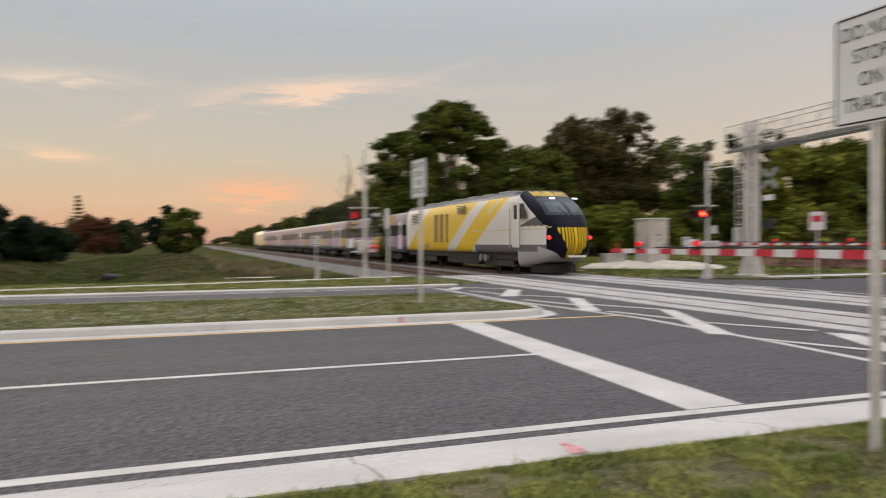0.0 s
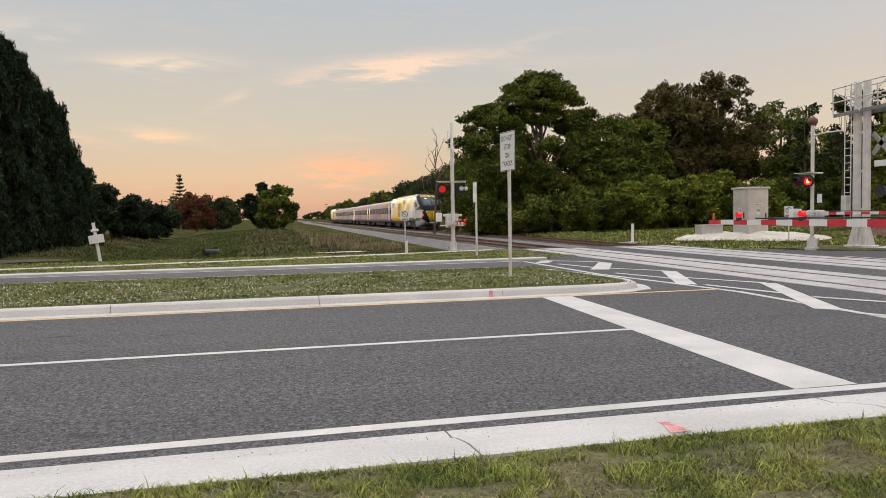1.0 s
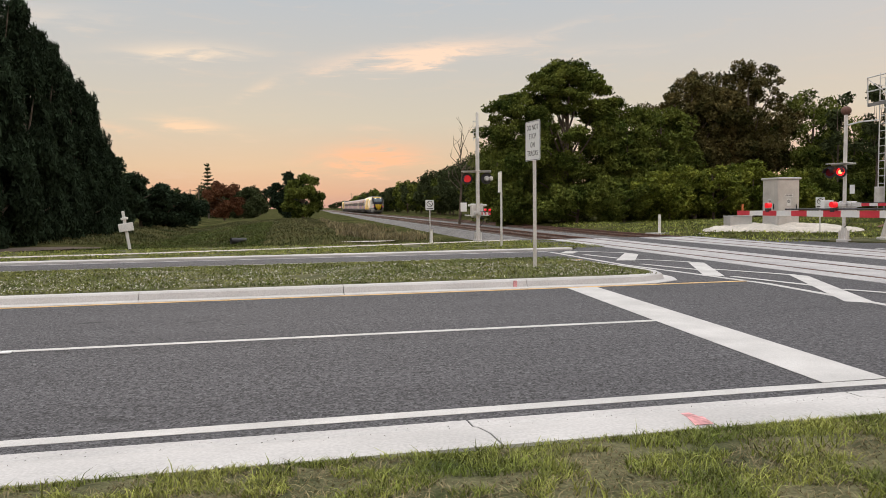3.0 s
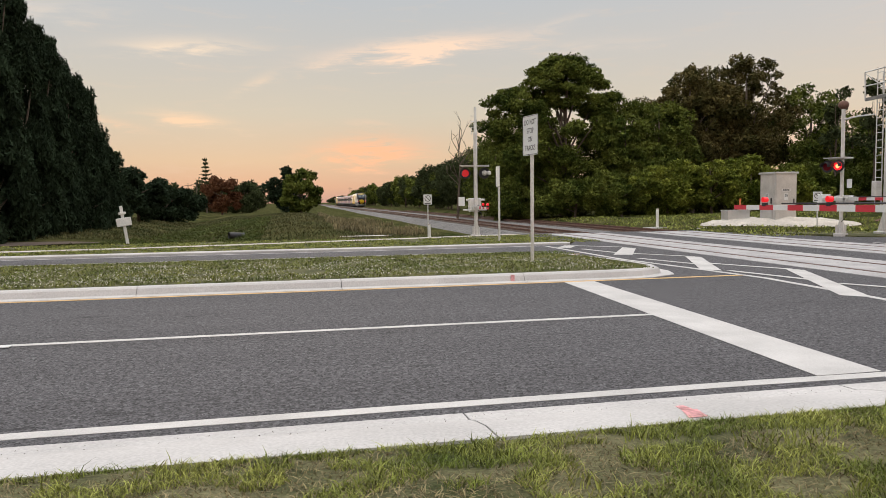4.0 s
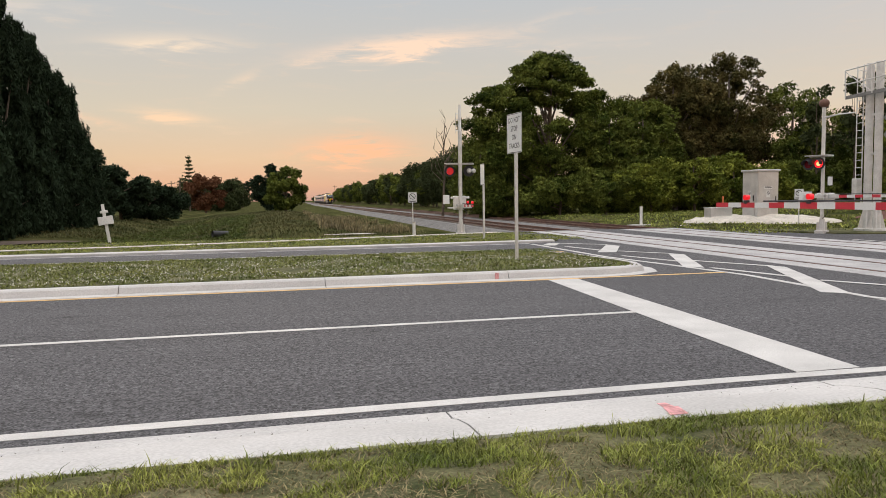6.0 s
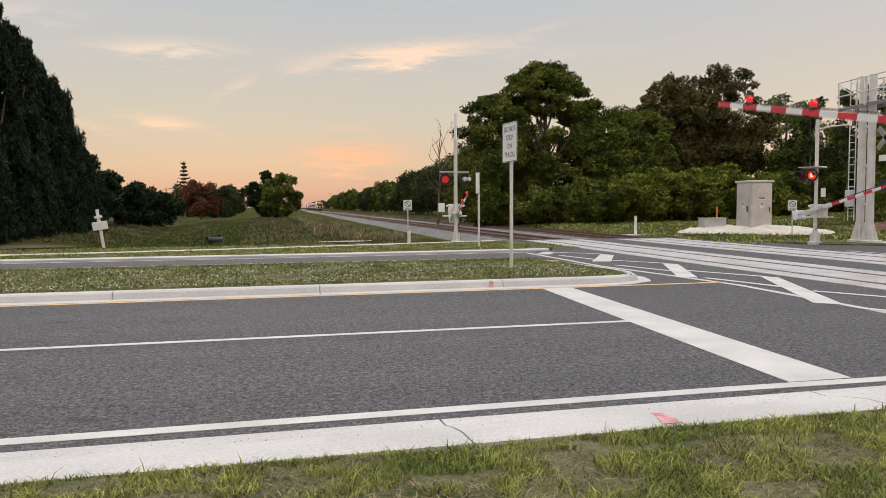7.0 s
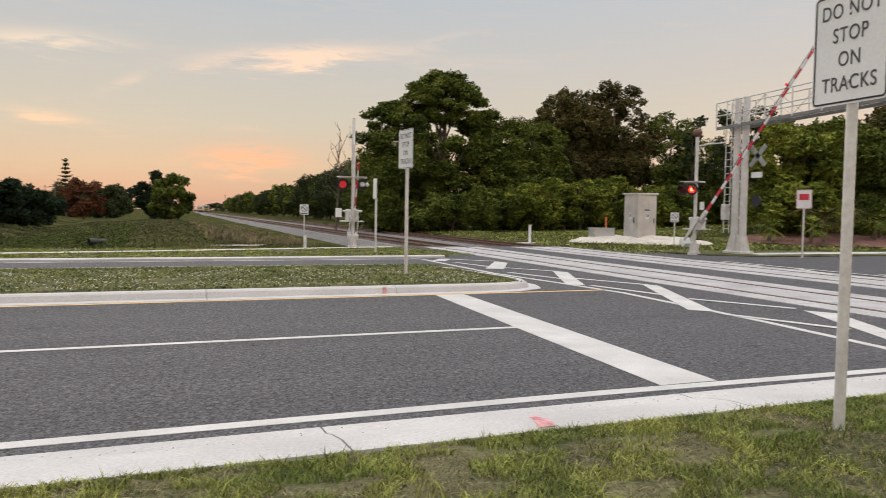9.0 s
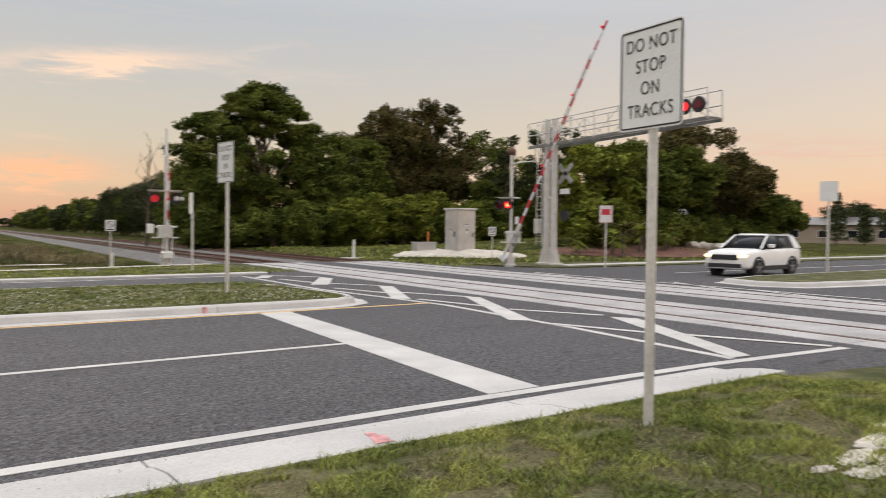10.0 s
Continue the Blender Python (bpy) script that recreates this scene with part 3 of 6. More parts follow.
def woods():
    # the tall round-headed tree by the railway: tiers of flat clumps on bare limbs
    bl = []
    for k in range(58):
        a, q = k * 2.4, math.sqrt((k + 0.5) / 58)
        u = q * math.cos(a)
        bl.append((0.3 + 3.4 * u, 2.4 * q * math.sin(a), 13.35 - 2.2 * q * q + rng.uniform(-0.8, 0.3), rng.uniform(0.6, 0.95), 0.52))
    for cx, cz, w in ((-5.3, 9.3, 1.3), (-4.2, 10.4, 1.0), (-3.2, 8.8, 1.5), (3.6, 9.9, 1.2), (4.6, 8.8, 1.4), (-6.2, 7.4, 1.2), (1.6, 9.6, 1.4), (-0.8, 9.8, 1.4), (0.5, 10.8, 2.2), (-2.0, 9.6, 1.6), (2.8, 8.9, 1.6)):
        bl += [(cx + rng.uniform(-w, w) * 0.8, rng.uniform(-2.2, 2.2), cz + rng.uniform(-0.45, 0.45), rng.uniform(0.55, 0.9), 0.55) for _ in range(8)]
    bl += [(rng.uniform(-5.6, 5.6), rng.uniform(-3, 3), rng.uniform(6.0, 8.4), rng.uniform(0.6, 1.0), 0.6) for _ in range(46)]
    bl += [(rng.uniform(-6, 6), rng.uniform(-3, 3), rng.uniform(0.8, 6.6), rng.uniform(0.8, 1.3), 0.8) for _ in range(70)]
    tree("a", 23.6, 60, bl, 108000, "dark", 0.118, "tall broad tree with layered dark green clumps beside the railway", 0.3, limbs=34, long=1.2)
    # its neighbours in the belt
    for x, y, h, w, n, leaf in ((29.0, 59, 10.4, 3.6, 22000, "dark"), (33.5, 61, 10.6, 3.6, 20000, "dark"), (37.8, 63, 14.6, 3.7, 26000, "olive"), (43.6, 63, 15.4, 4.4, 32000, "olive"),
                                (40.6, 65, 14.8, 3.8, 20000, "olive"), (49.4, 62, 12.6, 3.4, 16000, "dark"), (20.6, 70, 8.2, 3.2, 9000, "dark"), (26.5, 70, 10.0, 4.0, 8000, "dark"), (36.0, 70, 12.0, 4.5, 12000, "olive"), (41.5, 71, 14.2, 4.5, 16000, "olive"), (47.0, 70, 13.4, 4.5, 14000, "olive"), (53.0, 60, 9.6, 3.8, 12000, "dark"), (57.5, 61, 9.0, 3.8, 9000, "dark")):
        bl = lumpy(0, 0, h * 0.64, w, w * 0.8, h * 0.30, 84, 0.66, 0.8) + lumpy(0, 0, h * 0.42, w, w * 0.8, h * 0.15, 34, 0.95, 0.8) + lumpy(0, 0, h * 0.2, w * 0.95, w * 0.8, h * 0.2, 22, 1.2, 0.8)
        tree("b", x, y, bl, int(n * 1.7), leaf, 0.13, "dense leafy tree in the dark wood beside the crossing", 0.25, group="trees of the wood", limbs=14, long=1.25)
    # vine-grown thicket along its foot
    for x, y, h, w in ((22.5, 54.5, 3.2, 3.0), (26.0, 53.5, 3.8, 3.0), (29.6, 53.0, 4.6, 3.2), (33.2, 52.5, 5.0, 3.2), (36.5, 52.2, 4.6, 3.0), (39.6, 52.6, 3.9, 2.8), (42.6, 54, 4.4, 3.2), (46, 55, 4.0, 3.0), (50, 56, 5.0, 3.4), (19.8, 60, 3.0, 2.4), (41.5, 33.6, 2.6, 2.6), (45, 34.5, 2.6, 2.6), (49, 35.2, 2.4, 2.6), (54, 36, 2.6, 2.8), (36.5, 33.2, 3.2, 2.4), (59, 37, 2.4, 2.8)):
        bl = lumpy(0, 0, h * 0.48, w, w * 0.6, h * 0.42, 40, 0.62, 0.8)
        tree("v", x, y, bl, 17000, "vine" if 28 < x < 41 else "dark", 0.11, "rounded thicket overgrown with bright green vines" if 28 < x < 41 else "dark rounded thicket at the foot of the wood", 0.12, "thicket", "thickets along the wood", limbs=4, name="thicket", long=1.3)
    # belt running away along the railway
    y = 76.0
    while y < 420:
        x = 22.24 + 0.044 * y + rng.uniform(-0.8, 1.5)
        h = rng.uniform(6.6, 8.8) * (1.15 if y < 120 else 1.0)
        w = h * 0.42
        bl = lumpy(0, 0, h * 0.52, w, w * 1.2, h * 0.42, 34, h * 0.12, 0.8)
        tree("r", x, y, bl, 9000 if y < 130 else 3600, "dark" if rng.random() < 0.6 else "far", 0.16 if y < 130 else 0.30, "leafy tree in the belt beside the railway", 0.18, group="trees along the railway", limbs=5)
        y += w * rng.uniform(1.3, 2.0) * (1 if y < 150 else 1.6)
    # dead bare branches near the signal mast
    t = thing("bare_tree", pose(15.8, 66, 0), "leafless grey dead tree beside the wood", "tree")
    bm = B()
    tube(bm, (0, 0, -0.1), (0.3, 0, 5.0), 0.13, 0.08, 7)
    for i in range(16):
        z = 3.0 + i * 0.27
        a = rng.uniform(0, 6.28)
        q = Vector((0.3 + math.cos(a) * rng.uniform(0.5, 1.5), math.sin(a), z + rng.uniform(0.8, 1.8)))
        tube(bm, (0.2, 0, z), q, 0.05, 0.015, 5)
        for _ in range(2):
            tube(bm, q, q + Vector((rng.uniform(-0.6, 0.6), rng.uniform(-0.4, 0.4), rng.uniform(0.3, 0.9))), 0.02, 0.008, 4)
    part("trunk", bm, BARK, t)
    # right of the gantry: a broad evergreen, a big oak and garden trees
    for x, y, h, w, n, leaf, lab in ((38.5, 35.5, 7.6, 3.4, 15000, "vine", "broad bright evergreen tree behind the gantry"), (42.5, 36.0, 7.9, 3.5, 13000, "dark", "broad dark evergreen tree behind the gantry"),
                                     (51.5, 37.5, 10.6, 5.0, 18000, "olive", "large spreading oak with a dark crown"), (57.5, 38.5, 9.0, 4.4, 14000, "olive", "spreading oak with a dark crown"),
                                     (47, 37, 8.4, 4.2, 14000, "dark", "dark evergreen tree beside the spreading oaks"), (61.5, 39, 7.2, 3.8, 10000, "dark", "dark tree at the edge of the oaks"), (64, 40, 5.6, 3.4, 8000, "dark", "dark garden tree behind the oaks"), (72, 42, 5.0, 3.0, 7000, "dark", "dark garden tree behind the oaks"),
                                     (84, 50, 6.5, 3.4, 9000, "far", "thin garden tree behind the houses"), (120, 58, 7, 5, 5000, "far", "far green garden tree behind houses"), (135, 60, 6, 6, 5000, "far", "far green garden tree behind houses"), (110, 45, 5, 4, 4000, "far", "far green garden tree behind houses")):
        bl = lumpy(0, 0, h * 0.58, w, w * 0.9, h * 0.33, 46, w * 0.22, 0.75)
        if x < 45:
            bl += lumpy(0, 0, h * 0.2, w * 0.8, w * 0.8, h * 0.18, 10, w * 0.3, 0.8)
        tree("o", x, y, bl, int(n * 1.7), leaf, 0.14, lab, 0.28, limbs=14, long=1.2)
    # thin bamboo-like tops over the mast
    for x, y, h in ((47.5, 52, 10.8), (49.5, 51, 10.2), (52, 52, 11.2), (54, 51, 10.6), (50.7, 53, 11.6), (45.8, 54, 10.0)):
        bl = [(rng.uniform(-0.9, 0.9), rng.uniform(-0.9, 0.9), h * rng.uniform(0.45, 1.0), 0.5, 1.0) for _ in range(16)]
        tree("t", x, y, bl, 1500, "far", 0.17, "slender feathery tree rising over the wood", 0.08, group="slender trees", limbs=9)
    # palms and shrubs on the bank
    palm_mats = ("vine", "olive")
    for i, (x, y, h) in enumerate(((33.2, 29.6, 1.6), (34.6, 30.0, 2.3), (36.2, 30.0, 1.9), (37.4, 30.6, 2.9), (38.8, 30.2, 2.0), (40.2, 31.0, 1.7), (43.5, 45.5, 5.2), (45.4, 45, 4.6), (32.2, 31.5, 1.3), (35.2, 32, 2.8))):
        z = terrain(x, y)
        t = thing("palm", pose(x, y, z), "fan palm with arching fronds on the grassy bank", "palm", "palms on the bank")
        bm = B()
        tube(bm, (0, 0, -0.2), (0.1, 0, h * 0.6), 0.11, 0.09, 8)
        part("trunk", bm, BARK, t)
        V, F = [], []
        for k in range(34):
            a, e = rng.uniform(0, 6.28), rng.uniform(-0.5, 1.3)
            d = np.array([math.cos(a) * math.cos(e), math.sin(a) * math.cos(e), math.sin(e)])
            side = np.array([-math.sin(a), math.cos(a), 0])
            L = rng.uniform(0.7, 1.1)
            c = np.array([0.1, 0, h * 0.6])
            for q in np.linspace(-0.5, 0.5, 7):
                tip = c + d * L * 1.1 + side * q * L * 1.1 - np.array([0, 0, 0.25 * L + abs(q) * 0.3])
                mid = c + d * L * 0.5
                n0 = len(V)
                V += [mid - side * 0.03, mid + side * 0.03, tip]
                F.append((n0, n0 + 1, n0 + 2))
                V += [c, mid - side * 0.02, mid + side * 0.02]
                F.append((n0 + 3, n0 + 4, n0 + 5))
        mesh_np("crown", np.array(V), F, LEAF[palm_mats[i % 2]], t)
    # row of she-oaks: tall plumes down to the ground
    for i in range(13):
        y = 31.5 + i * 2.35
        x = -13.6 + rng.uniform(-0.5, 0.5)
        h = 15.0 - 0.215 * (y - 33) + rng.uniform(-0.5, 0.4)
        if i == 12:
            x, h = -13.2, 7.4
        bl = []
        for k in range(90):
            q = rng.uniform(0, 1)
            a = rng.uniform(0, 6.28)
            r = 1.75 * (1 - q) ** 0.55 * (0.55 + 0.45 * rng.random())
            bl.append((math.cos(a) * r, math.sin(a) * r, 0.4 + (h - 0.9) * q, 0.46 * (1 - 0.45 * q), 1.9))
        for k in range(9):                   # feathery leaders over the crown
            a, r = rng.uniform(0, 6.28), rng.uniform(0.1, 0.9)
            bl.append((math.cos(a) * r, math.sin(a) * r, h * (0.98 - 0.12 * r) + rng.uniform(-0.4, 0.3), 0.2, 3.2))
        tree("p", x, y, bl, 26000, "pine", 0.085, "tall she-oak with dark drooping needles down to the ground", 0.22, group="row of she-oaks", droop=-0.8, limbs=8, long=2.2, name="she_oak")
    # distance on the left of the railway
    for x, y, h, w, leaf, lab in ((0.7, 108, 7.4, 2.9, "pine", "round bushy dark green tree by the railway"), (2.5, 98, 5.9, 2.6, "dark", "round bushy dark green tree by the railway"),
                                  (-9.8, 130, 7.0, 3.2, "red", "tree with rusty brown foliage"), (-6.8, 136, 5.6, 3.2, "far", "green tree beside a rusty brown one"),
                                  (-15.0, 72, 6.6, 2.6, "pine", "dark tree behind the row of she-oaks"), (-13.8, 78, 5.4, 2.6, "pine", "dark tree behind the row of she-oaks"), (-13.0, 88, 4.6, 2.8, "pine", "dark tree behind the row of she-oaks"), (-12.8, 98, 4.4, 3.0, "pine", "dark tree behind the row of she-oaks")):
        bl = lumpy(0, 0, h * 0.47, w, w, h * 0.44, 44, w * 0.24, 0.85)
        tree("d", x, y, bl, 14000, leaf, 0.17, lab, 0.2, limbs=8)
    for i in range(34):
        x = -52 + i * 1.4 + rng.uniform(-1, 1)
        y = 175 + rng.uniform(-35, 45)
        h = rng.uniform(4.5, 8.0)
        bl = lumpy(0, 0, h * 0.5, h * 0.42, h * 0.4, h * 0.45, 16, h * 0.16, 0.85)
        tree("f", x, y, bl, 2000, "far", 0.34, "far tree in the hazy treeline", 0.2, group="far treeline", limbs=4)
    for i in range(16):
        y = 420 + i * 45
        x = rail_x(y) - 14 - rng.uniform(0, 8) if i % 2 else rail_x(y) + 24
        h = rng.uniform(6, 9)
        bl = lumpy(0, 0, h * 0.5, h * 0.6, h * 0.6, h * 0.42, 10, h * 0.2, 0.85)
        tree("f", x, y, bl, 900, "far", 0.6, "far tree beside the railway", 0.25, group="far trees by the railway", limbs=4)
    # tiered conifers
    for x, y, h in ((-14.2, 150, 10.2), (94, 47, 6.6), (97.5, 45.2, 5.2), (-16.5, 82, 6.8)):
        t = thing("tiered_pine", pose(x, y, 0), "slender tiered pine standing among garden trees", "tree", "tiered pines")
        bm = B()
        tube(bm, (0, 0, -0.2), (0, 0, h), 0.16, 0.03, 7)
        part("trunk", bm, BARK, t)
        pts = []
        for q in np.linspace(0.15, 0.98, 13):
            for a in np.linspace(0, 6.28, 7)[:-1] + rng.uniform(0, 1):
                L = (1 - q) * h * 0.24 + 0.25
                for s in np.linspace(0.15, 1, 10):
                    pts.append((math.cos(a) * L * s, math.sin(a) * L * s, q * h + 0.15 * s))
        pts = np.array(pts) + rng.normal(size=(len(pts), 3)) * 0.09
        v, f = leaf_cards(pts, 0.24)
        mesh_np("crown", v, f, LEAF["far"], t)


woods()


def blades(name, pts, h, wid, material, label, lean=0.5):
    """Single bent blades at the points."""
    n = len(pts)
    a = rng.uniform(0, 6.28, n)
    side = np.stack([np.cos(a), np.sin(a), 0 * a], 1)
    up = np.stack([rng.normal(size=n) * lean, rng.normal(size=n) * lean, np.ones(n)], 1)
    hh = h * rng.uniform(0.45, 1.3, (n, 1))
    mid, tip = pts + up * hh * [0.35, 0.35, 0.6], pts + up * hh * [1.0, 1.0, 0.92]
    w = wid * rng.uniform(0.6, 1.3, (n, 1))
    v = np.stack([pts - side * w, pts + side * w, mid + side * w * 0.8, mid - side * w * 0.8, tip], 1).reshape(-1, 3)
    i = np.arange(n)[:, None] * 5
    f = np.concatenate([i + [0, 1, 2, 3]], 0).tolist() + (i + [3, 2, 4]).tolist()
    ob = mesh_np(name, v, f, material)
    return tagged(ob, label, "grass", kind="stuff")


def scatter(n, x0, x1, y0, y1, fz, thin=0.0, seed=0.0, sc=0.9):
    p = np.stack([rng.uniform(x0, x1, n), rng.uniform(y0, y1, n), np.zeros(n)], 1)
    keep = [i for i in range(n) if noise.noise((p[i, 0] * sc, p[i, 1] * sc, seed)) > thin]
    p = p[keep]
    p[:, 2] = [fz(x, y) for x, y, _ in p]
    return p


def lawns():
    def sparser(p):
        """Trodden thin towards the open verge, lush by the sign."""
        keep = [noise.noise((x * 2.6, y * 3.4, 21.0)) > 0.06 - 0.32 * min(1.0, max(0.0, (x - 0.2) / 2.4)) - 0.25 * min(1.0, max(0.0, (y - 4.0) / 0.3)) for x, y, _ in p]
        return p[keep]
    near = scatter(150000, -4.5, 7.6, 1.4, 4.37, verge_z, -0.24, 3.0, 1.7)
    near = sparser(near)
    blades("verge_grass", near, 0.046, 0.0032, BLADE, "short trodden green grass blades with bare patches", 0.8)
    tufts = scatter(22000, -4.5, 7.6, 1.4, 4.33, verge_z, 0.12, 13.0, 2.2)
    tufts = sparser(tufts)
    blades("verge_grass", tufts, 0.085, 0.0040, BLADE, "longer grass tufts in the verge", 0.6)
    edge = np.stack([rng.uniform(-6, 7.6, 5000), 4.40 - np.abs(rng.normal(size=5000)) * 0.04, np.full(5000, 0.11)], 1)
    edge = edge[[noise.noise((x * 2.5, 0, 5)) > -0.15 for x, _, _ in edge]]
    blades("verge_grass", edge, 0.036, 0.0034, BLADE, "grass blades hanging over the kerb", 1.0)
    dry = scatter(60000, -4.5, 7.6, 1.4, 4.4, verge_z, -0.25, 9.0, 1.6)
    blades("verge_straw", dry, 0.022, 0.0035, STRAW, "dry straw lying among the grass", 1.8)
    right = scatter(16000, 7.4, 10.6, 0.6, 3.4, verge_z, -0.3, 3.0)
    blades("verge_grass", right, 0.05, 0.004, BLADE, "short green grass blades by the tracks")
    med = scatter(60000, -22, 7.7, 14.25, 19.8, lambda x, y: 0.15, -0.45, 5.0)
    blades("median_clover", med[:len(med) * 4 // 5], 0.045, 0.010, CLOVER, "low clover and grass on the median", 1.0)
    fl = scatter(8000, -22, 7.4, 14.3, 18.6, lambda x, y: 0.185, -0.2, 6.0)
    v, f = leaf_cards(fl, 0.02)
    tagged(mesh_np("median_flowers", v, f, BLOOM), "tiny pale flowers scattered over the median clover", "flowers", kind="stuff")
    fv = scatter(30000, -20, 11.5, 25.0, 31, lambda x, y: 0.07, -0.25, 7.0)
    fv = fv[np.abs(fv[:, 1] - np.interp(fv[:, 0], [-120, -9, -5, 0, 10.3], [25.9, 27.3, 27.7, 28.8, 31.6])) > 0.36]
    blades("far_verge_grass", fv, 0.055, 0.014, BLADE, "grass of the far verge", 0.8)
    wild = scatter(56000, -22, 9.5, 31, 100, terrain, -0.5, 8.0, 0.25)
    wild = wild[(wild[:, 0] > -8.5) | (wild[:, 1] > 40)]
    wild = wild[wild[:, 0] < np.array([rail_x(y) - 4.4 for y in wild[:, 1]])]
    blades("field_grass", wild, 0.16, 0.02, FIELDG, "rough field grass beside the railway", 0.8)
    ditch = scatter(24000, -8.5, -1, 32, 80, terrain, -0.1, 17.0, 0.5)
    blades("ditch_grass", ditch, 0.2, 0.018, DITCH, "greener grass along the bottom of the ditch", 0.8)
    stalk = scatter(26000, -8, 10, 38, 90, terrain, 0.05, 11.0, 0.2)
    stalk = stalk[(stalk[:, 0] < np.array([rail_x(y) - 4.6 for y in stalk[:, 1]])) & (stalk[:, 0] > np.array([rail_x(y) - 11 for y in stalk[:, 1]]))]
    blades("dry_weeds", stalk, 0.42, 0.03, STRAW, "dry brown weeds on the railway bank", 0.35)
    rg = scatter(26000, 19.5, 60, 26.5, 56, terrain, -0.3, 12.0, 0.3)
    blades("bank_grass", rg, 0.12, 0.03, BLADE, "mown grass on the bank beyond the tracks", 0.8)


lawns()


# ---- signs and posts ----
def rounded(bm, w, h, r, t, hole=0.0):
    """An upright plate in the xz plane with round corners; with hole, only its rim."""
    def outline(w, h, r):
        out = []
        for cx, cz, a0 in ((w / 2 - r, h / 2 - r, 0), (-w / 2 + r, h / 2 - r, 90), (-w / 2 + r, -h / 2 + r, 180), (w / 2 - r, -h / 2 + r, 270)):
            out += [(cx + r * math.cos(radians(a0 + 18 * k)), cz + r * math.sin(radians(a0 + 18 * k))) for k in range(6)]
        return out
    o = outline(w, h, r)
    fr, bk = [[bm.verts.new((x, y, z)) for x, z in o] for y in (-t / 2, t / 2)]
    n = len(o)
    for i in range(n):
        bm.faces.new((fr[i], bk[i], bk[(i + 1) % n], fr[(i + 1) % n]))
    if hole:
        q = outline(w - 2 * hole, h - 2 * hole, max(0.004, r - hole))
        f2, b2 = [[bm.verts.new((x, y, z)) for x, z in q] for y in (-t / 2, t / 2)]
        for i in range(n):
            j = (i + 1) % n
            bm.faces.new((fr[i], fr[j], f2[j], f2[i]))
            bm.faces.new((bk[j], bk[i], b2[i], b2[j]))
            bm.faces.new((f2[j], b2[j], b2[i], f2[i]))
    else:
        bm.faces.new(fr[::-1])
        bm.faces.new(bk)
    bmesh.ops.recalc_face_normals(bm, faces=bm.faces)
    return bm


def lettering(text, size, m, parent, material=BLACK):
    cu = bpy.data.curves.new("lettering", "FONT")
    cu.body, cu.size, cu.align_x, cu.align_y, cu.extrude, cu.offset = text, size, "CENTER", "CENTER", 0.001, size * 0.004
    cu.space_character = 1.08
    cu.materials.append(material)
    ob = new("lettering", cu)
    ob.parent = parent
    ob.matrix_basis = m
    return ob


def road_sign(x, y, z, bottom, w, h, turn, label, words=(), post=0.038, red=False, group="road signs", lean=0.0, back=False):
    """A plate that faces local -y, on a round post behind it."""
    t = thing("road_sign", pose(x, y, z, 0, lean, turn), label, "sign", group)
    bm = B()
    tube(bm, (0, 0, -0.2), (0, 0, bottom + (0.1 if not back else h)), post, post, 16)
    part("post", bm, GALV, t)
    bm = B()
    rounded(bm, w, h, 0.04, 0.004)
    p = part("plate", bm, SIGNW, t)
    p.matrix_basis = pose(0, -post - 0.004, bottom + h / 2)
    bm = B()
    rounded(bm, w - 0.024, h - 0.024, 0.03, 0.002, 0.012)
    q = part("border", bm, RED if red else BLACK, p)
    q.matrix_basis = pose(0, -0.004, 0)
    for i, wd in enumerate(words):
        lettering(wd, h * 0.185, pose(0, -0.0045, h * (0.325 - 0.215 * i), 90) @ Matrix.Diagonal((0.8, 1, 1, 1)), p, INK)
    if red:
        bm = B()
        box(bm, -w * 0.32, -0.006, -h * 0.05, w * 0.32, -0.003, h * 0.28)
        part("printed_bar", bm, RED, p)
    for dz in (-0.3, 0.3):
        bm = B()
        tube(bm, (0, -0.012, dz * h), (0, 0.0, dz * h), 0.012, 0.012, 8)
        part("bolt", bm, GALV, p)
    return t


WORDS = ("DO NOT", "STOP", "ON", "TRACKS")
road_sign(4.50, 3.58, 0.19, 2.21, 0.61, 0.762, -93, "white do-not-stop sign on a round galvanised post in the grass", WORDS, 0.036)
road_sign(5.80, 16.64, 0.15, 2.52, 0.762, 0.93, -82, "white do-not-stop sign on a post in the median", WORDS, 0.042)
road_sign(8.15, 27.2, 0.07, 2.05, 0.61, 0.80, -92, "white sign seen almost edge on by the far verge", (), 0.042)
road_sign(25.3, 22.9, 0.05, 2.0, 0.60, 0.78, -60, "small white sign with a red panel on a thin post", (), 0.035, red=True)
road_sign(28.4, 14.5, 0.15, 2.75, 0.62, 0.76, 120, "back of a white sign on a post in the far median", (), 0.04)


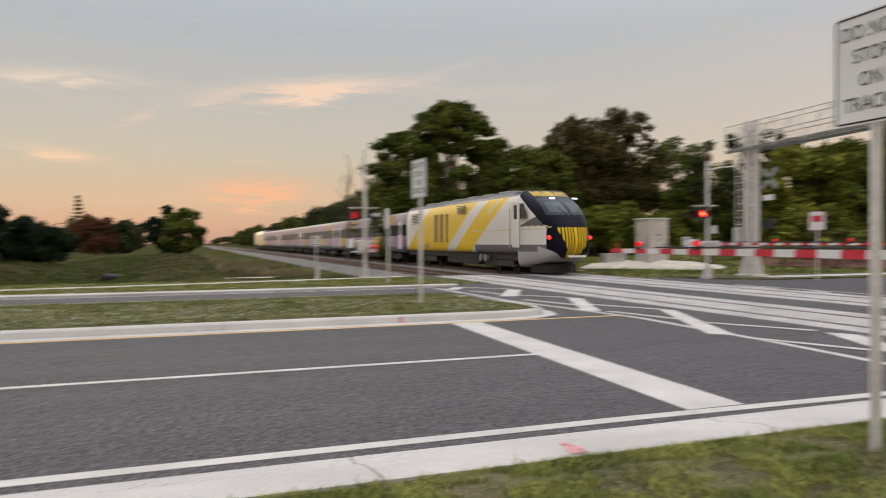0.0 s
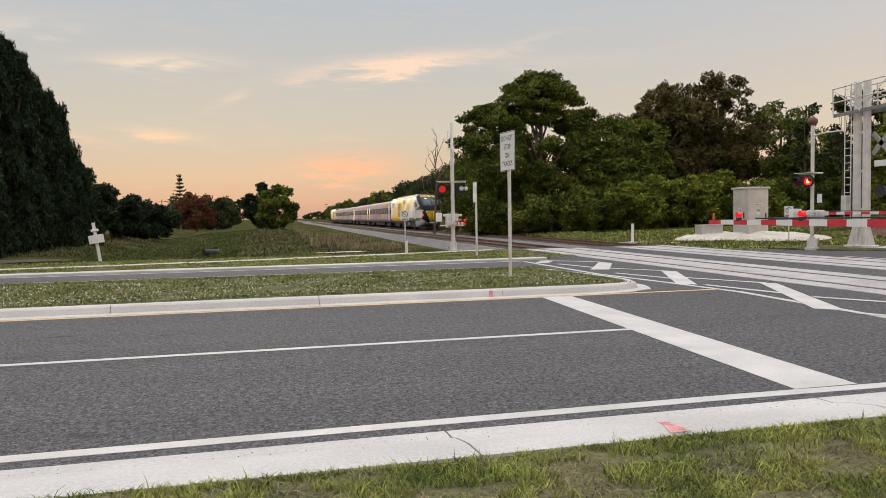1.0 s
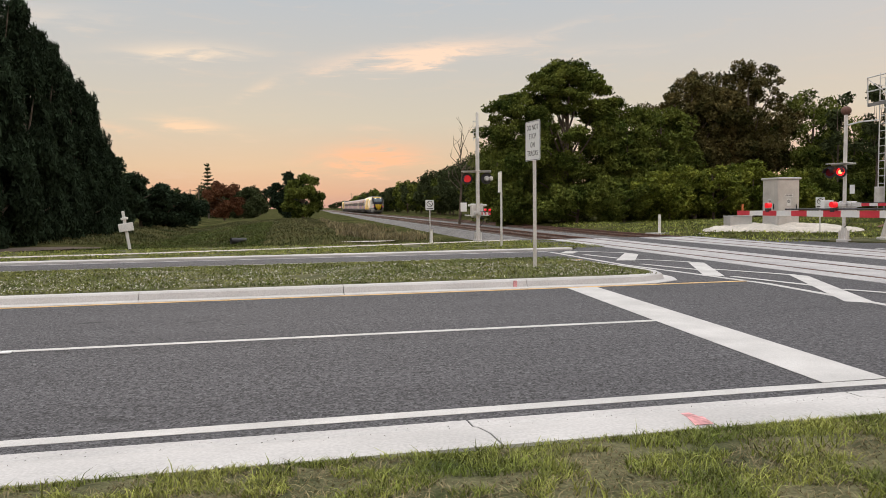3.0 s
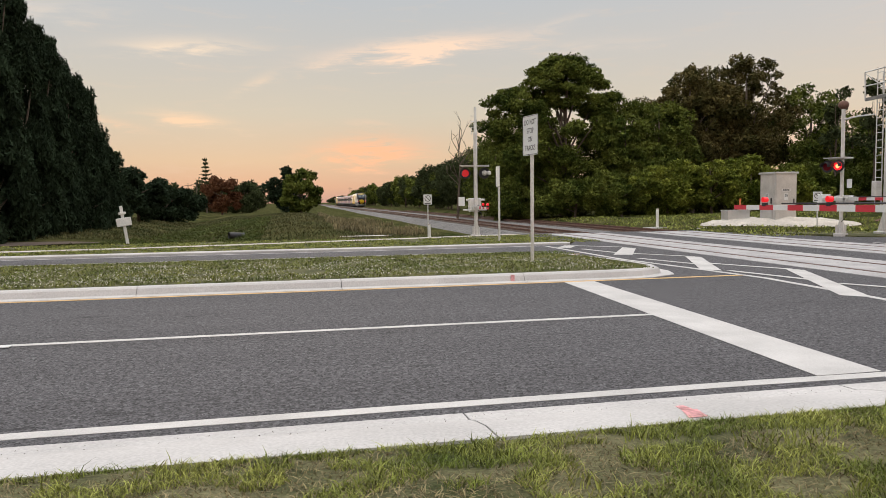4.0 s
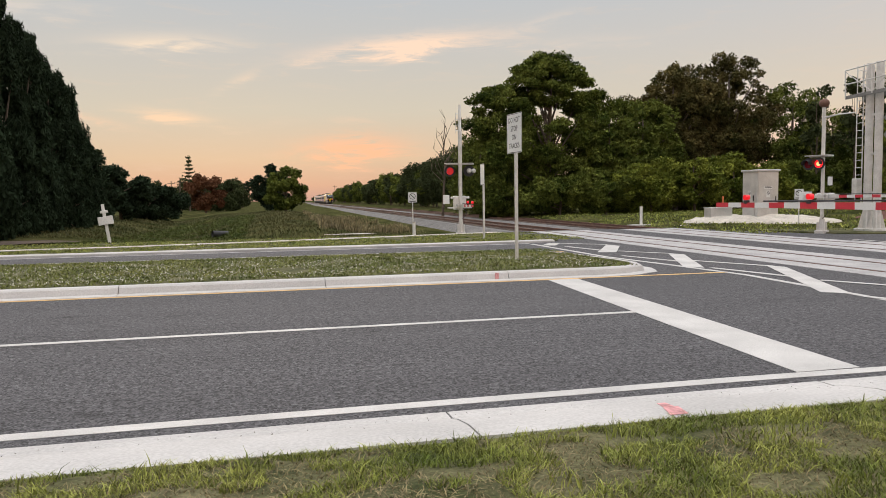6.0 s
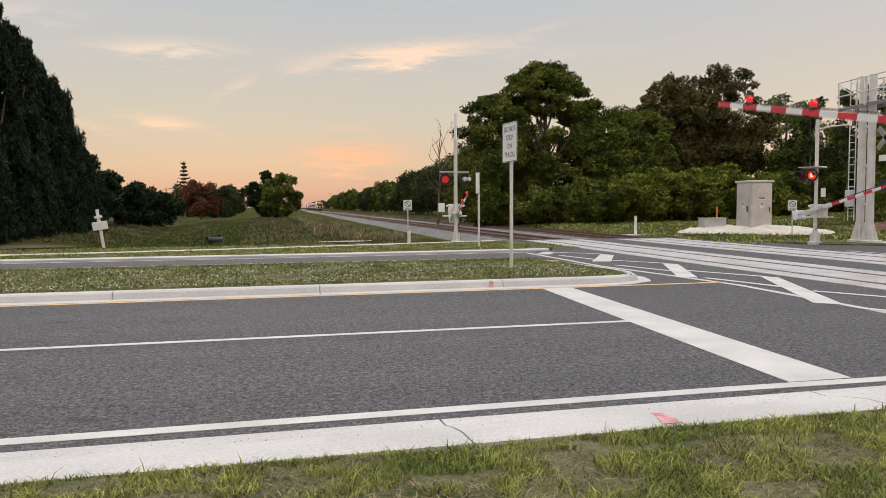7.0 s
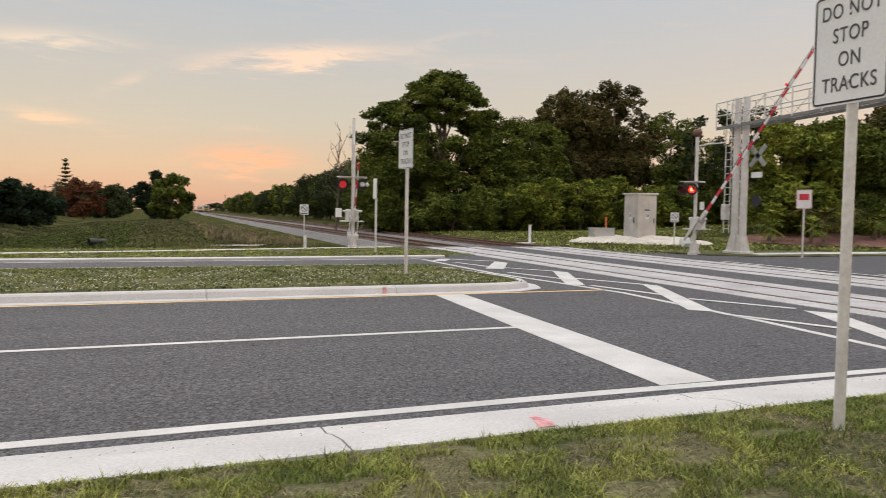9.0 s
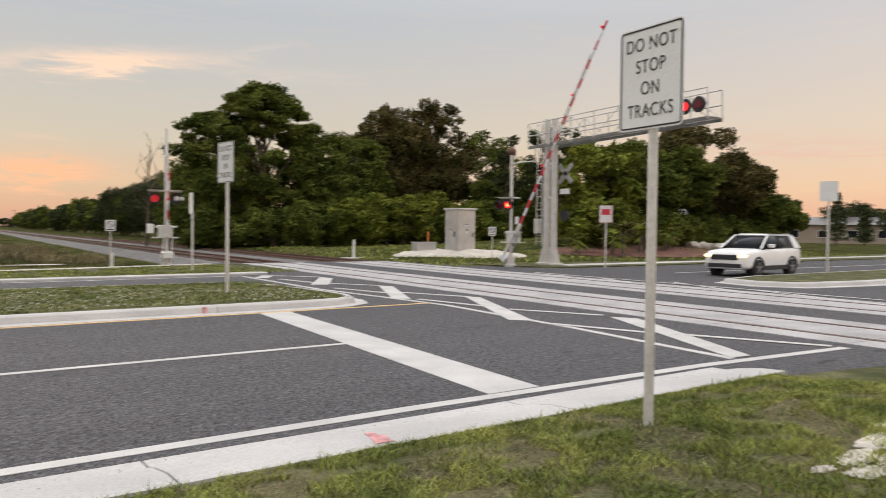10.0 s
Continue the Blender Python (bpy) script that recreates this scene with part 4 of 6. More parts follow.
def trespass_sign(x, y, z, bottom, w, h, turn, grp=""):
    t = thing("warning_sign", pose(x, y, z, 0, 0, turn), "small white sign with a crossed black ring on a thin post", "sign", "small warning signs")
    bm = B()
    tube(bm, (0, 0.02, -0.1), (0, 0.02, bottom + h * 0.8), 0.03, 0.03, 10)
    part("post", bm, GALV, t)
    bm = B()
    rounded(bm, w, h, 0.03, 0.004)
    p = part("plate", bm, SIGNW, t)
    p.matrix_basis = pose(0, -0.015, bottom + h / 2)
    bm = B()
    for k in range(24):
        a, b = k * 15, k * 15 + 15.5
        r = w * 0.33
        tube(bm, (r * math.cos(radians(a)), -0.004, h * 0.1 + r * math.sin(radians(a))), (r * math.cos(radians(b)), -0.004, h * 0.1 + r * math.sin(radians(b))), w * 0.035, seg=5)
    tube(bm, (-w * 0.22, -0.004, h * 0.1 + w * 0.22), (w * 0.22, -0.004, h * 0.1 - w * 0.22), w * 0.04, seg=5)
    part("crossed_ring", bm, BLACK, p)
    bm = B()
    box(bm, -w * 0.38, -0.005, -h * 0.42, w * 0.38, -0.002, -h * 0.33)
    part("printed_bar", bm, BLACK, p)
    return t


trespass_sign(7.1, 36.0, -0.05, 1.50, 0.42, 0.50, -12)
trespass_sign(25.3, 31.0, 0.2, 1.15, 0.40, 0.50, -38)


def marker(x, y, h, label):
    t = thing("marker_post", pose(x, y, terrain(x, y)), label, "post", "white marker posts")
    bm = B()
    tube(bm, (0, 0, -0.2), (0, 0, h), 0.075, 0.075, 12)
    part("post", bm, POSTW, t)
    bm = B()
    tube(bm, (0, 0, h), (0, 0, h + 0.05), 0.085, 0.07, 12)
    part("cap", bm, SAND, t)


marker(6.84, 34.4, 1.05, "short white marker post by the ballast")
marker(20.0, 36.8, 1.02, "short white marker post beyond the tracks")
slab("concrete_pad", [(19.4, 36.4), (20.5, 36.5), (20.4, 37.2), (19.3, 37.1)], -0.3, 0.05, CONCRETE, "small concrete pad at the marker post", "pad")


def leaning_cross():
    t = thing("leaning_marker", pose(-7.25, 38.0, terrain(-7.2, 38) - 0.1, 0, -8, 20), "leaning white utility marker with a box on its post", "marker")
    bm = B()
    box(bm, -0.07, -0.05, 0, 0.07, 0.05, 2.2, 0.01)
    part("post", bm, POSTW, t)
    bm = B()
    box(bm, -0.34, -0.12, 1.22, 0.34, -0.05, 1.62, 0.02)
    part("box", bm, POSTW, t)
    bm = B()
    box(bm, -0.17, -0.1, 1.78, 0.17, 0.02, 1.90, 0.02)
    part("crosspiece", bm, POSTW, t)


leaning_cross()


def culvert():
    t = thing("culvert_pipe", pose(-2.6, 44.5, terrain(-2.6, 44.5) + 0.12, 0, 4, 25), "black plastic culvert pipe lying on the bank", "pipe")
    bm = B()
    n = 20
    rr = [(0.19, -0.45), (0.19, 0.45), (0.155, 0.45), (0.155, -0.45)]
    rings = [[bm.verts.new((u, r * math.cos(6.2832 * k / n), r * math.sin(6.2832 * k / n))) for k in range(n)] for r, u in rr]
    for a in range(4):
        for k in range(n):
            bm.faces.new((rings[a][k], rings[a][(k + 1) % n], rings[(a + 1) % 4][(k + 1) % n], rings[(a + 1) % 4][k]))
    bmesh.ops.recalc_face_normals(bm, faces=bm.faces)
    part("pipe", bm, BLACK, t)


culvert()


# ---- crossing signals ----
def flasher(parent, x, z, y, lit, side=1, core=True, lens=None):
    """One round crossing lamp with its dark backing and hood, facing local -y."""
    bm = B()
    tube(bm, (x, y, z), (x, y + side * 0.025, z), 0.25, 0.25, 28)
    p = part("backing", bm, BLACK, parent)
    bm = B()
    tube(bm, (x, y + side * 0.02, z), (x, y + side * 0.2, z), 0.13, 0.09, 16)
    part("lamp_housing", bm, BLACK, p)
    bm = B()
    tube(bm, (x, y - side * 0.03, z), (x, y, z), 0.165, 0.165, 24)
    part("lens", bm, lens or (LAMP_RED if lit else LENS_DARK), p)
    if lit and core:
        bm = B()
        tube(bm, (x, y - side * 0.035, z - 0.01), (x, y - side * 0.02, z - 0.01), 0.085, 0.085, 20)
        part("glowing_core", bm, LAMP_HOT, p)
    # hood
    bm = B()
    ring = []
    for k in range(13):
        a = radians(-10 + 200 * k / 12)
        ring.append([bm.verts.new((x + r * math.cos(a), yy, z + r * math.sin(a))) for r, yy in ((0.165, y), (0.165, y - side * 0.26), (0.157, y - side * 0.26), (0.157, y))])
    for a, b in zip(ring, ring[1:]):
        for k in range(4):
            bm.faces.new((a[k], a[(k + 1) % 4], b[(k + 1) % 4], b[k]))
    bmesh.ops.recalc_face_normals(bm, faces=bm.faces)
    part("hood", bm, BLACK, p)
    return p


def pedestal(t, r=0.065, h=5.2):
    bm = B()
    tube(bm, (0, 0, 0.0), (0, 0, h), r, r, 18)
    part("mast", bm, GALV, t)
    bm = B()
    box(bm, -0.2, -0.2, -0.1, 0.2, 0.2, 0.08, 0.02)
    part("footing", bm, CONCRETE, t)
    bm = B()
    tube(bm, (0, 0, 0.08), (0, 0, 0.55), 0.13, 0.10, 14)
    for a in range(4):
        box(bm, 0.06, -0.015, 0.08, 0.2, 0.015, 0.42, 0, pose(0, 0, 0, 0, 0, 90 * a + 45))
    part("base_casting", bm, GALV, t)


def mechanism(t, z=1.15):
    bm = B()
    box(bm, -0.30, 0.06, z - 0.22, 0.26, 0.46, z + 0.30, 0.04)
    m = part("gate_motor", bm, GALV, t)
    bm = B()
    tube(bm, (-0.42, 0.2, z + 0.22), (0.42, 0.2, z + 0.22), 0.05, 0.05, 12)
    part("drive_shaft", bm, GALV, m)
    bm = B()
    box(bm, -0.55, -0.06, z - 0.26, 0.5, 0.05, z - 0.20, 0.01)
    box(bm, -0.55, 0.35, z - 0.26, 0.5, 0.46, z - 0.20, 0.01)
    part("bracket", bm, GALV, m)
    bm = B()
    pts = [Vector((0.1 + 0.16 * math.sin(k * 0.5), -0.05, z - 0.25 - k * 0.07)) for k in range(9)]
    for a, b in zip(pts, pts[1:]):
        tube(bm, a, b, 0.014, seg=6)
    part("cable", bm, BLACK, m)


def right_mast():
    t = thing("crossing_signal", pose(22.0, 25.6, 0.04, 0, 0, -72), "tall galvanised crossing signal mast with a lit red flasher", "crossing signal", "crossing signals")
    pedestal(t, 0.07, 5.1)
    bm = B()
    bmesh.ops.create_uvsphere(bm, u_segments=14, v_segments=10, radius=0.2, matrix=pose(0, 0, 5.2) @ Matrix.Diagonal((1, 1, 0.9, 1)))
    smooth(part("bell", bm, RUST, t))
    bm = B()
    tube(bm, (0, 0, 4.62), (0.7, -0.2, 4.68), 0.03, 0.03, 8)
    tube(bm, (0.7, -0.2, 4.68), (1.5, -0.4, 4.66), 0.03, 0.02, 8)
    part("bracket_arm", bm, GALV, t)
    bm = B()
    tube(bm, (-0.5, -0.12, 3.08), (0.5, -0.12, 3.08), 0.035, 0.035, 10)
    box(bm, -0.62, -0.3, 3.10, 0.3, 0.05, 3.13)
    part("crossarm", bm, GALV, t)
    flasher(t, -0.50, 2.78, -0.2, False)
    flasher(t, -0.02, 2.78, -0.26, True)
    bm = B()
    box(bm, 0.22, -0.02, 1.9, 0.40, 0.02, 2.25)
    part("small_plate", bm, SIGNW, t)
    mechanism(t, 1.3)


right_mast()


def left_mast():
    t = thing("crossing_signal", pose(8.53, 32.1, 0.03, 0, 0, -8), "crossing signal mast seen from behind with a raised pole top", "crossing signal", "crossing signals")
    pedestal(t, 0.085, 4.6)
    bm = B()
    tube(bm, (0, 0, 4.5), (0, 0, 5.75), 0.07, 0.06, 14)
    part("mast_top", bm, POSTW, t)
    bm = B()
    for z in (4.6, 4.85, 5.1, 5.35):
        tube(bm, (-0.18, 0, z), (0.0, 0, z), 0.016, seg=6)
    tube(bm, (-0.18, 0, 4.5), (-0.18, 0, 5.4), 0.012, seg=6)
    part("rungs", bm, GALV, t)
    bm = B()
    tube(bm, (-0.62, 0.1, 3.12), (0.62, 0.1, 3.12), 0.035, 0.035, 10)
    box(bm, -0.7, -0.1, 3.14, 0.6, 0.3, 3.17)
    part("crossarm", bm, GALV, t)
    flasher(t, -0.45, 2.82, 0.15, True, 1, False, LENS_DIM)
    flasher(t, 0.42, 2.82, 0.2, False, -1)
    bm = B()
    tube(bm, (0.42, 0.1, 2.82), (0.42, -0.08, 2.82), 0.12, 0.07, 14)
    tube(bm, (0.62, 0.1, 2.82), (0.62, -0.08, 2.82), 0.10, 0.06, 14)
    part("rear_housing", bm, GALV, t)
    mechanism(t, 1.4)
    bm = B()
    box(bm, -0.78, -0.02, 1.35, -0.50, 0.02, 1.75, 0.01)
    part("counterweight", bm, SIGNW, t)


left_mast()


def gate_arm(name, m, length, w0, w1, direction, label, stripe=0.406, lamps=(0.3, 2.3, 6.0), group="gate arms", tail=1.2):
    """A striped barrier arm along local +y from its pivot; it is tallest at the pivot."""
    t = thing(name, m, label, "gate arm", group)
    k = int(length / stripe)
    wid = lambda y: w0 + (w1 - w0) * y / length
    for i in range(k):
        y1 = length - i * stripe
        y0 = length - (i + 1) * stripe
        bm = B()
        ha, hb = wid(y0) / 2, wid(y1) / 2
        vs = [bm.verts.new(q) for q in ((-0.02, y0, -ha), (0.02, y0, -ha), (0.02, y0, ha), (-0.02, y0, ha), (-0.02, y1, -hb), (0.02, y1, -hb), (0.02, y1, hb), (-0.02, y1, hb))]
        for q in ((0, 1, 2, 3), (7, 6, 5, 4), (0, 4, 5, 1), (1, 5, 6, 2), (2, 6, 7, 3), (3, 7, 4, 0)):
            bm.faces.new([vs[j] for j in q])
        bmesh.ops.recalc_face_normals(bm, faces=bm.faces)
        part("red_stripe" if i % 2 == 0 else "white_stripe", bm, RED if i % 2 == 0 else SIGNW, t)
    bm = B()
    tube(bm, (0.03, 0.3, w0 / 2 + 0.03), (0.03, length - 1.4, w1 / 2 + 0.03), 0.014, seg=6)
    part("cable", bm, BLACK, t)
    for d in lamps:
        y = length - d
        z = wid(y) / 2
        bm = B()
        tube(bm, (-0.045, y, z + 0.10), (0.045, y, z + 0.10), 0.05, 0.05, 16)
        p = part("arm_lamp", bm, LAMP_ARM, t)
        bm = B()
        box(bm, -0.035, y - 0.05, z - 0.02, 0.035, y + 0.05, z + 0.045, 0.008)
        part("lamp_foot", bm, BLACK, p)
    bm = B()
    box(bm, -0.05, -0.1, -0.09, 0.05, 0.5, 0.09, 0.01)
    for s in (-0.18, 0.18):
        box(bm, s - 0.02, -tail, -0.07, s + 0.02, 0.15, 0.07, 0.01)
    box(bm, -0.2, -0.06, -0.05, 0.2, 0.06, 0.05, 0.01)
    part("pivot_fork", bm, GALV, t)
    bm = B()
    box(bm, -0.22, -tail - 0.25, -0.2, 0.22, -tail, 0.2, 0.02)
    part("counterweight", bm, SIGNW, t)
    return t


NEAR_ARM = gate_arm("gate_arm", pose(9.0, 1.38, 1.42), 12.02, 0.17, 0.088, 1, "long red and white striped gate arm with red lamps", lamps=(0.95, 2.65, 6.2, 9.5))
FAR_ARM = gate_arm("gate_arm", pose(22.0, 25.25, 1.5, 0, 0, 180), 9.9, 0.12, 0.07, 1, "red and white striped gate arm beyond the tracks", lamps=(0.3, 3.2, 6.5))
LEFT_ARM = gate_arm("gate_arm", pose(8.53, 31.9, 1.3, 0, 0, 175), 2.7, 0.13, 0.09, 1, "short striped gate arm pointing along the far verge", lamps=(0.15, 1.2), tail=0.7)


def near_mast():
    t = thing("crossing_signal", pose(9.3, 1.25, 0.0, 0, 0, 90), "galvanised gate mast beside the near verge", "crossing signal", "crossing signals")
    pedestal(t, 0.07, 3.4)
    mechanism(t, 1.15)


near_mast()


# ---- cantilever gantry ----
def gantry():
    t = thing("signal_gantry", pose(24.4, 25.6, 0.03), "galvanised cantilever signal bridge with twin columns and handrails", "signal gantry")
    for y in (0.23, -0.27):
        bm = B()
        tube(bm, (0, y, 0.1), (0, y, 6.9), 0.16, 0.15, 20)
        c = part("column", bm, GALV, t)
        bm = B()
        box(bm, -0.38, y - 0.3, -0.1, 0.38, y + 0.3, 0.12, 0.02)
        part("base_plate", bm, GALV, c)
        for a in range(4):
            bm = B()
            f = [bm.verts.new(q) for q in ((0.14, -0.015, 0.12), (0.34, -0.015, 0.12), (0.14, -0.015, 0.95), (0.14, 0.015, 0.12), (0.34, 0.015, 0.12), (0.14, 0.015, 0.95))]
            for q in ((0, 1, 2), (5, 4, 3), (0, 3, 4, 1), (1, 4, 5, 2), (2, 5, 3, 0)):
                bm.faces.new([f[j] for j in q])
            bmesh.ops.recalc_face_normals(bm, faces=bm.faces)
            g = part("gusset", bm, GALV, c)
            g.matrix_basis = pose(0, y, 0, 0, 0, 90 * a + 45)
    for z in (1.6, 3.2, 4.8):
        bm = B()
        box(bm, -0.04, -0.2, z - 0.05, 0.04, 0.14, z + 0.05)
        part("tie", bm, GALV, t)
    bm = B()
    for s in (0.46, 0.80):
        tube(bm, (-0.1, s, 0.9), (-0.1, s, 6.9), 0.022, seg=7)
    z = 1.1
    while z < 6.8:
        tube(bm, (-0.1, 0.46, z), (-0.1, 0.80, z), 0.014, seg=6)
        z += 0.31
    part("ladder", bm, GALV, t, "steel access ladder")
    # walkway towards the road; its steel is coloured darker to stand for shadow
    y1, y0 = -9.0, 0.9
    bm = B()
    for x in (-0.42, 0.42):
        box(bm, x - 0.04, y1, 5.46, x + 0.04, y0, 5.58)
    part("walkway_beam", bm, SHADED_GALV, t)
    bm = B()
    y = y0
    while y > y1:
        box(bm, -0.42, y - 0.03, 5.585, 0.42, y, 5.61)
        y -= 0.12
    part("walkway_grating", bm, SHADED_GALV, t)
    for x in (-0.45, 0.45):
        bm = B()
        for z in (6.08, 6.66):
            tube(bm, (x, y0, z), (x, y1, z), 0.028, seg=8)
        part("handrail", bm, GALV, t)
        bay = (y0 - y1) / 7
        for k in range(8):
            y = y0 - k * bay
            bm = B()
            tube(bm, (x, y, 5.5), (x, y, 6.66), 0.03, seg=8)
            part("rail_post", bm, GALV, t)
        for k in range(0, 7):
            y = y0 - k * bay
            bm = B()
            tube(bm, (x, y, 5.55 if k % 2 else 6.62), (x, y - bay, 6.62 if k % 2 else 5.55), 0.018, seg=6)
            part("brace", bm, GALV, t)
    for y, lit, sd in ((-8.1, True, -1), (-8.72, False, -1)):
        bm = B()
        tube(bm, (-0.62, y, 6.05), (-0.58, y, 6.05), 0.30, 0.30, 26)
        p = part("backing", bm, BLACK, t)
        bm = B()
        tube(bm, (-0.66, y, 6.05), (-0.61, y, 6.05), 0.16, 0.16, 22)
        part("lens", bm, LAMP_RED if lit else LENS_DARK, p)
        bm = B()
        tube(bm, (-0.58, y, 6.05), (-0.3, y, 6.05), 0.14, 0.09, 14)
        part("lamp_housing", bm, BLACK, p)
    for o in t.children:
        if o.name.split(".")[0] in ("walkway_beam", "walkway_grating", "handrail", "rail_post", "brace", "backing"):
            o.matrix_basis = pose(0, 0, 0.10, -1.7)
    # crossed boards and a lamp on the far side of the columns
    for a in (45, -45):
        bm = B()
        box(bm, -0.012, -0.6, -0.11, 0.012, 0.6, 0.11)
        p = part("crossed_board", bm, GALVD, t)
        p.matrix_basis = pose(0.25, -0.75, 4.3) @ pose(0, 0, 0, a, 0, 0)
    bm = B()
    box(bm, 0.2, -1.05, 3.35, 0.23, -0.45, 3.6)
    part("small_plate", bm, SIGNW, t)
    bm = B()
    tube(bm, (0.2, -0.75, 2.35), (0.36, -0.75, 2.35), 0.27, 0.2, 20)
    part("rear_lamp", bm, BLACK, t)
    bm = B()
    box(bm, -0.3, 0.5, 1.5, -0.05, 0.78, 2.2, 0.02)
    part("junction_box", bm, GALV, t)


gantry()


# ---- signal cabinets on their pile of sand ----
def sand_pile():
    V, F = [], []
    nx, ny = 44, 22
    for j in range(ny + 1):
        for i in range(nx + 1):
            u, v = i / nx * 2 - 1, j / ny * 2 - 1
            r = math.hypot(u, v)
            z = 0.40 * max(0.0, 1 - r ** 3.0) * (0.8 + 0.35 * noise.noise((u * 4, v * 4, 3))) + 0.05 * noise.noise((u * 13, v * 13, 1))
            V.append((u * 3.9, v * 2.2, z - (0.15 if r > 0.97 else 0)))
    for j in range(ny):
        for i in range(nx):
            a = j * (nx + 1) + i
            F.append((a, a + 1, a + nx + 2, a + nx + 1))
    ob = smooth(mesh_np("sand_mound", V, F, SAND))
    ob.matrix_world = pose(25.1, 33.6, terrain(25.1, 33.6) - 0.02, 0, 0, -34)
    tagged(ob, "flattened pile of pale sand under the cabinets", "sand pile")


sand_pile()


def cabinet():
    t = thing("signal_cabinet", pose(24.85, 33.3, 0.27), "tall brushed aluminium signal cabinet with a lid and warning labels", "cabinet")
    w, d, h = 1.22, 1.2, 2.50
    bm = B()
    box(bm, -w / 2, -d / 2, 0.06, w / 2, d / 2, h, 0.015)
    body = part("body", bm, ALU, t)
    bm = B()
    box(bm, -w / 2 + 0.03, -d / 2 + 0.03, -0.3, w / 2 - 0.03, d / 2 - 0.03, 0.06)
    part("plinth", bm, BLACK, t)
    bm = B()
    box(bm, -w / 2 - 0.07, -d / 2 - 0.07, h, w / 2 + 0.07, d / 2 + 0.07, h + 0.10, 0.02)
    part("lid", bm, ALU, t)
    bm = B()
    box(bm, -w / 2 + 0.05, -d / 2 - 0.018, 0.14, w / 2 - 0.05, -d / 2 - 0.002, h - 0.06, 0.006)
    dr = part("door", bm, ALU, t)
    bm = B()
    box(bm, w / 2 - 0.2, -d / 2 - 0.05, 1.0, w / 2 - 0.15, -d / 2 - 0.02, 1.25, 0.008)
    part("handle", bm, BLACK, dr)
    bm = B()
    box(bm, -0.24, -d / 2 - 0.024, 1.62, 0.24, -d / 2 - 0.018, 1.76)
    part("label_plate", bm, SIGNW, dr)
    bm = B()
    box(bm, -0.2, -d / 2 - 0.027, 1.66, 0.2, -d / 2 - 0.024, 1.69)
    box(bm, -0.2, -d / 2 - 0.027, 1.71, 0.16, -d / 2 - 0.024, 1.735)
    part("printed_bars", bm, BLACK, dr)
    for x0, y0, q in ((0, -d / 2 - 0.02, 0), (-w / 2 - 0.02, 0, -90)):
        bm = B()
        box(bm, -0.11, -0.003, -0.17, 0.11, 0.003, 0.17)
        p = part("warning_label", bm, SIGNW, body)
        p.matrix_basis = pose(x0, y0, 1.36, 0, 0, q)
        bm = B()
        for k in range(16):
            a, b = k * 22.5, k * 22.5 + 23
            tube(bm, (0.07 * math.cos(radians(a)), -0.006, 0.05 + 0.07 * math.sin(radians(a))), (0.07 * math.cos(radians(b)), -0.006, 0.05 + 0.07 * math.sin(radians(b))), 0.011, seg=5)
        tube(bm, (-0.05, -0.006, 0.10), (0.05, -0.006, 0.0), 0.011, seg=5)
        q2 = part("crossed_ring", bm, BLACK, body)
        q2.matrix_basis = pose(x0, y0, 1.36, 0, 0, q)
    bm = B()
    box(bm, -w / 2 - 0.02, -0.4, 0.14, -w / 2 - 0.002, 0.4, h - 0.06, 0.006)
    sd = part("side_door", bm, ALU, t)
    bm = B()
    box(bm, -w / 2 - 0.06, -0.36, 1.0, -w / 2 - 0.02, -0.30, 1.3, 0.008)
    part("handle", bm, BLACK, sd)
    # low box beside it
    b = thing("junction_cabinet", pose(23.35, 34.7, 0.26), "low grey steel junction cabinet beside the tall one", "cabinet")
    bm = B()
    box(bm, -0.65, -0.3, -0.3, 0.65, 0.3, 0.66, 0.02)
    part("body", bm, ALU, b)
    bm = B()
    box(bm, -0.68, -0.33, 0.66, 0.68, 0.33, 0.70, 0.01)
    part("lid", bm, ALU, b)
    m = thing("marker_stake", pose(24.0, 35.25, 0.3), "orange marker stake behind the low cabinet", "stake")
    bm = B()
    tube(bm, (0, 0, 0), (0, 0, 1.25), 0.05, 0.05, 10)
    part("stake", bm, mat("orange_plastic", (0.6, 0.16, 0.05), 0.1, 30, 3, 0.6, 0.02), m)


cabinet()


# ---- the train ----
WHITE = mat("white_livery", (0.70, 0.67, 0.62), 0.06, 3, 0.5, 0.35, 0.0)
SILVER = mat("silver_skirt", (0.42, 0.42, 0.42), 0.08, 3, 0.8, 0.4, 0.0, 0.2)
GREY = mat("grey_skirt", (0.15, 0.15, 0.155), 0.15, 5, 0.8, 0.5, 0.0)
DIMGLASS = mat("smoked_coach_glass", (0.02, 0.02, 0.026), 0.1, 3, 0.5, 0.4, 0.0, spec=0.08)
ROOF = mat("train_roof", (0.26, 0.26, 0.265), 0.1, 5, 0.8, 0.5, 0.0)
GRIME = mat("running_gear", (0.03, 0.027, 0.025), 0.3, 15, 3, 0.8, 0.3)
GLASS = mat("dark_window_glass", (0.015, 0.018, 0.022), 0.1, 3, 0.5, 0.08, 0.0, spec=0.25)
TAIL = mat("red_tail_lamp", (0.6, 0.03, 0.03), 0.1, 30, 3, 0.3, 0.0, glow=(1.0, 0.03, 0.03), power=1.7)
HEADW = mat("white_marker_lamp", (0.9, 0.9, 0.9), 0.05, 30, 3, 0.3, 0.0, glow=(0.95, 0.97, 1.0), power=1.6)
HALF, LOW, HIGH = 1.5, 0.98, 4.22


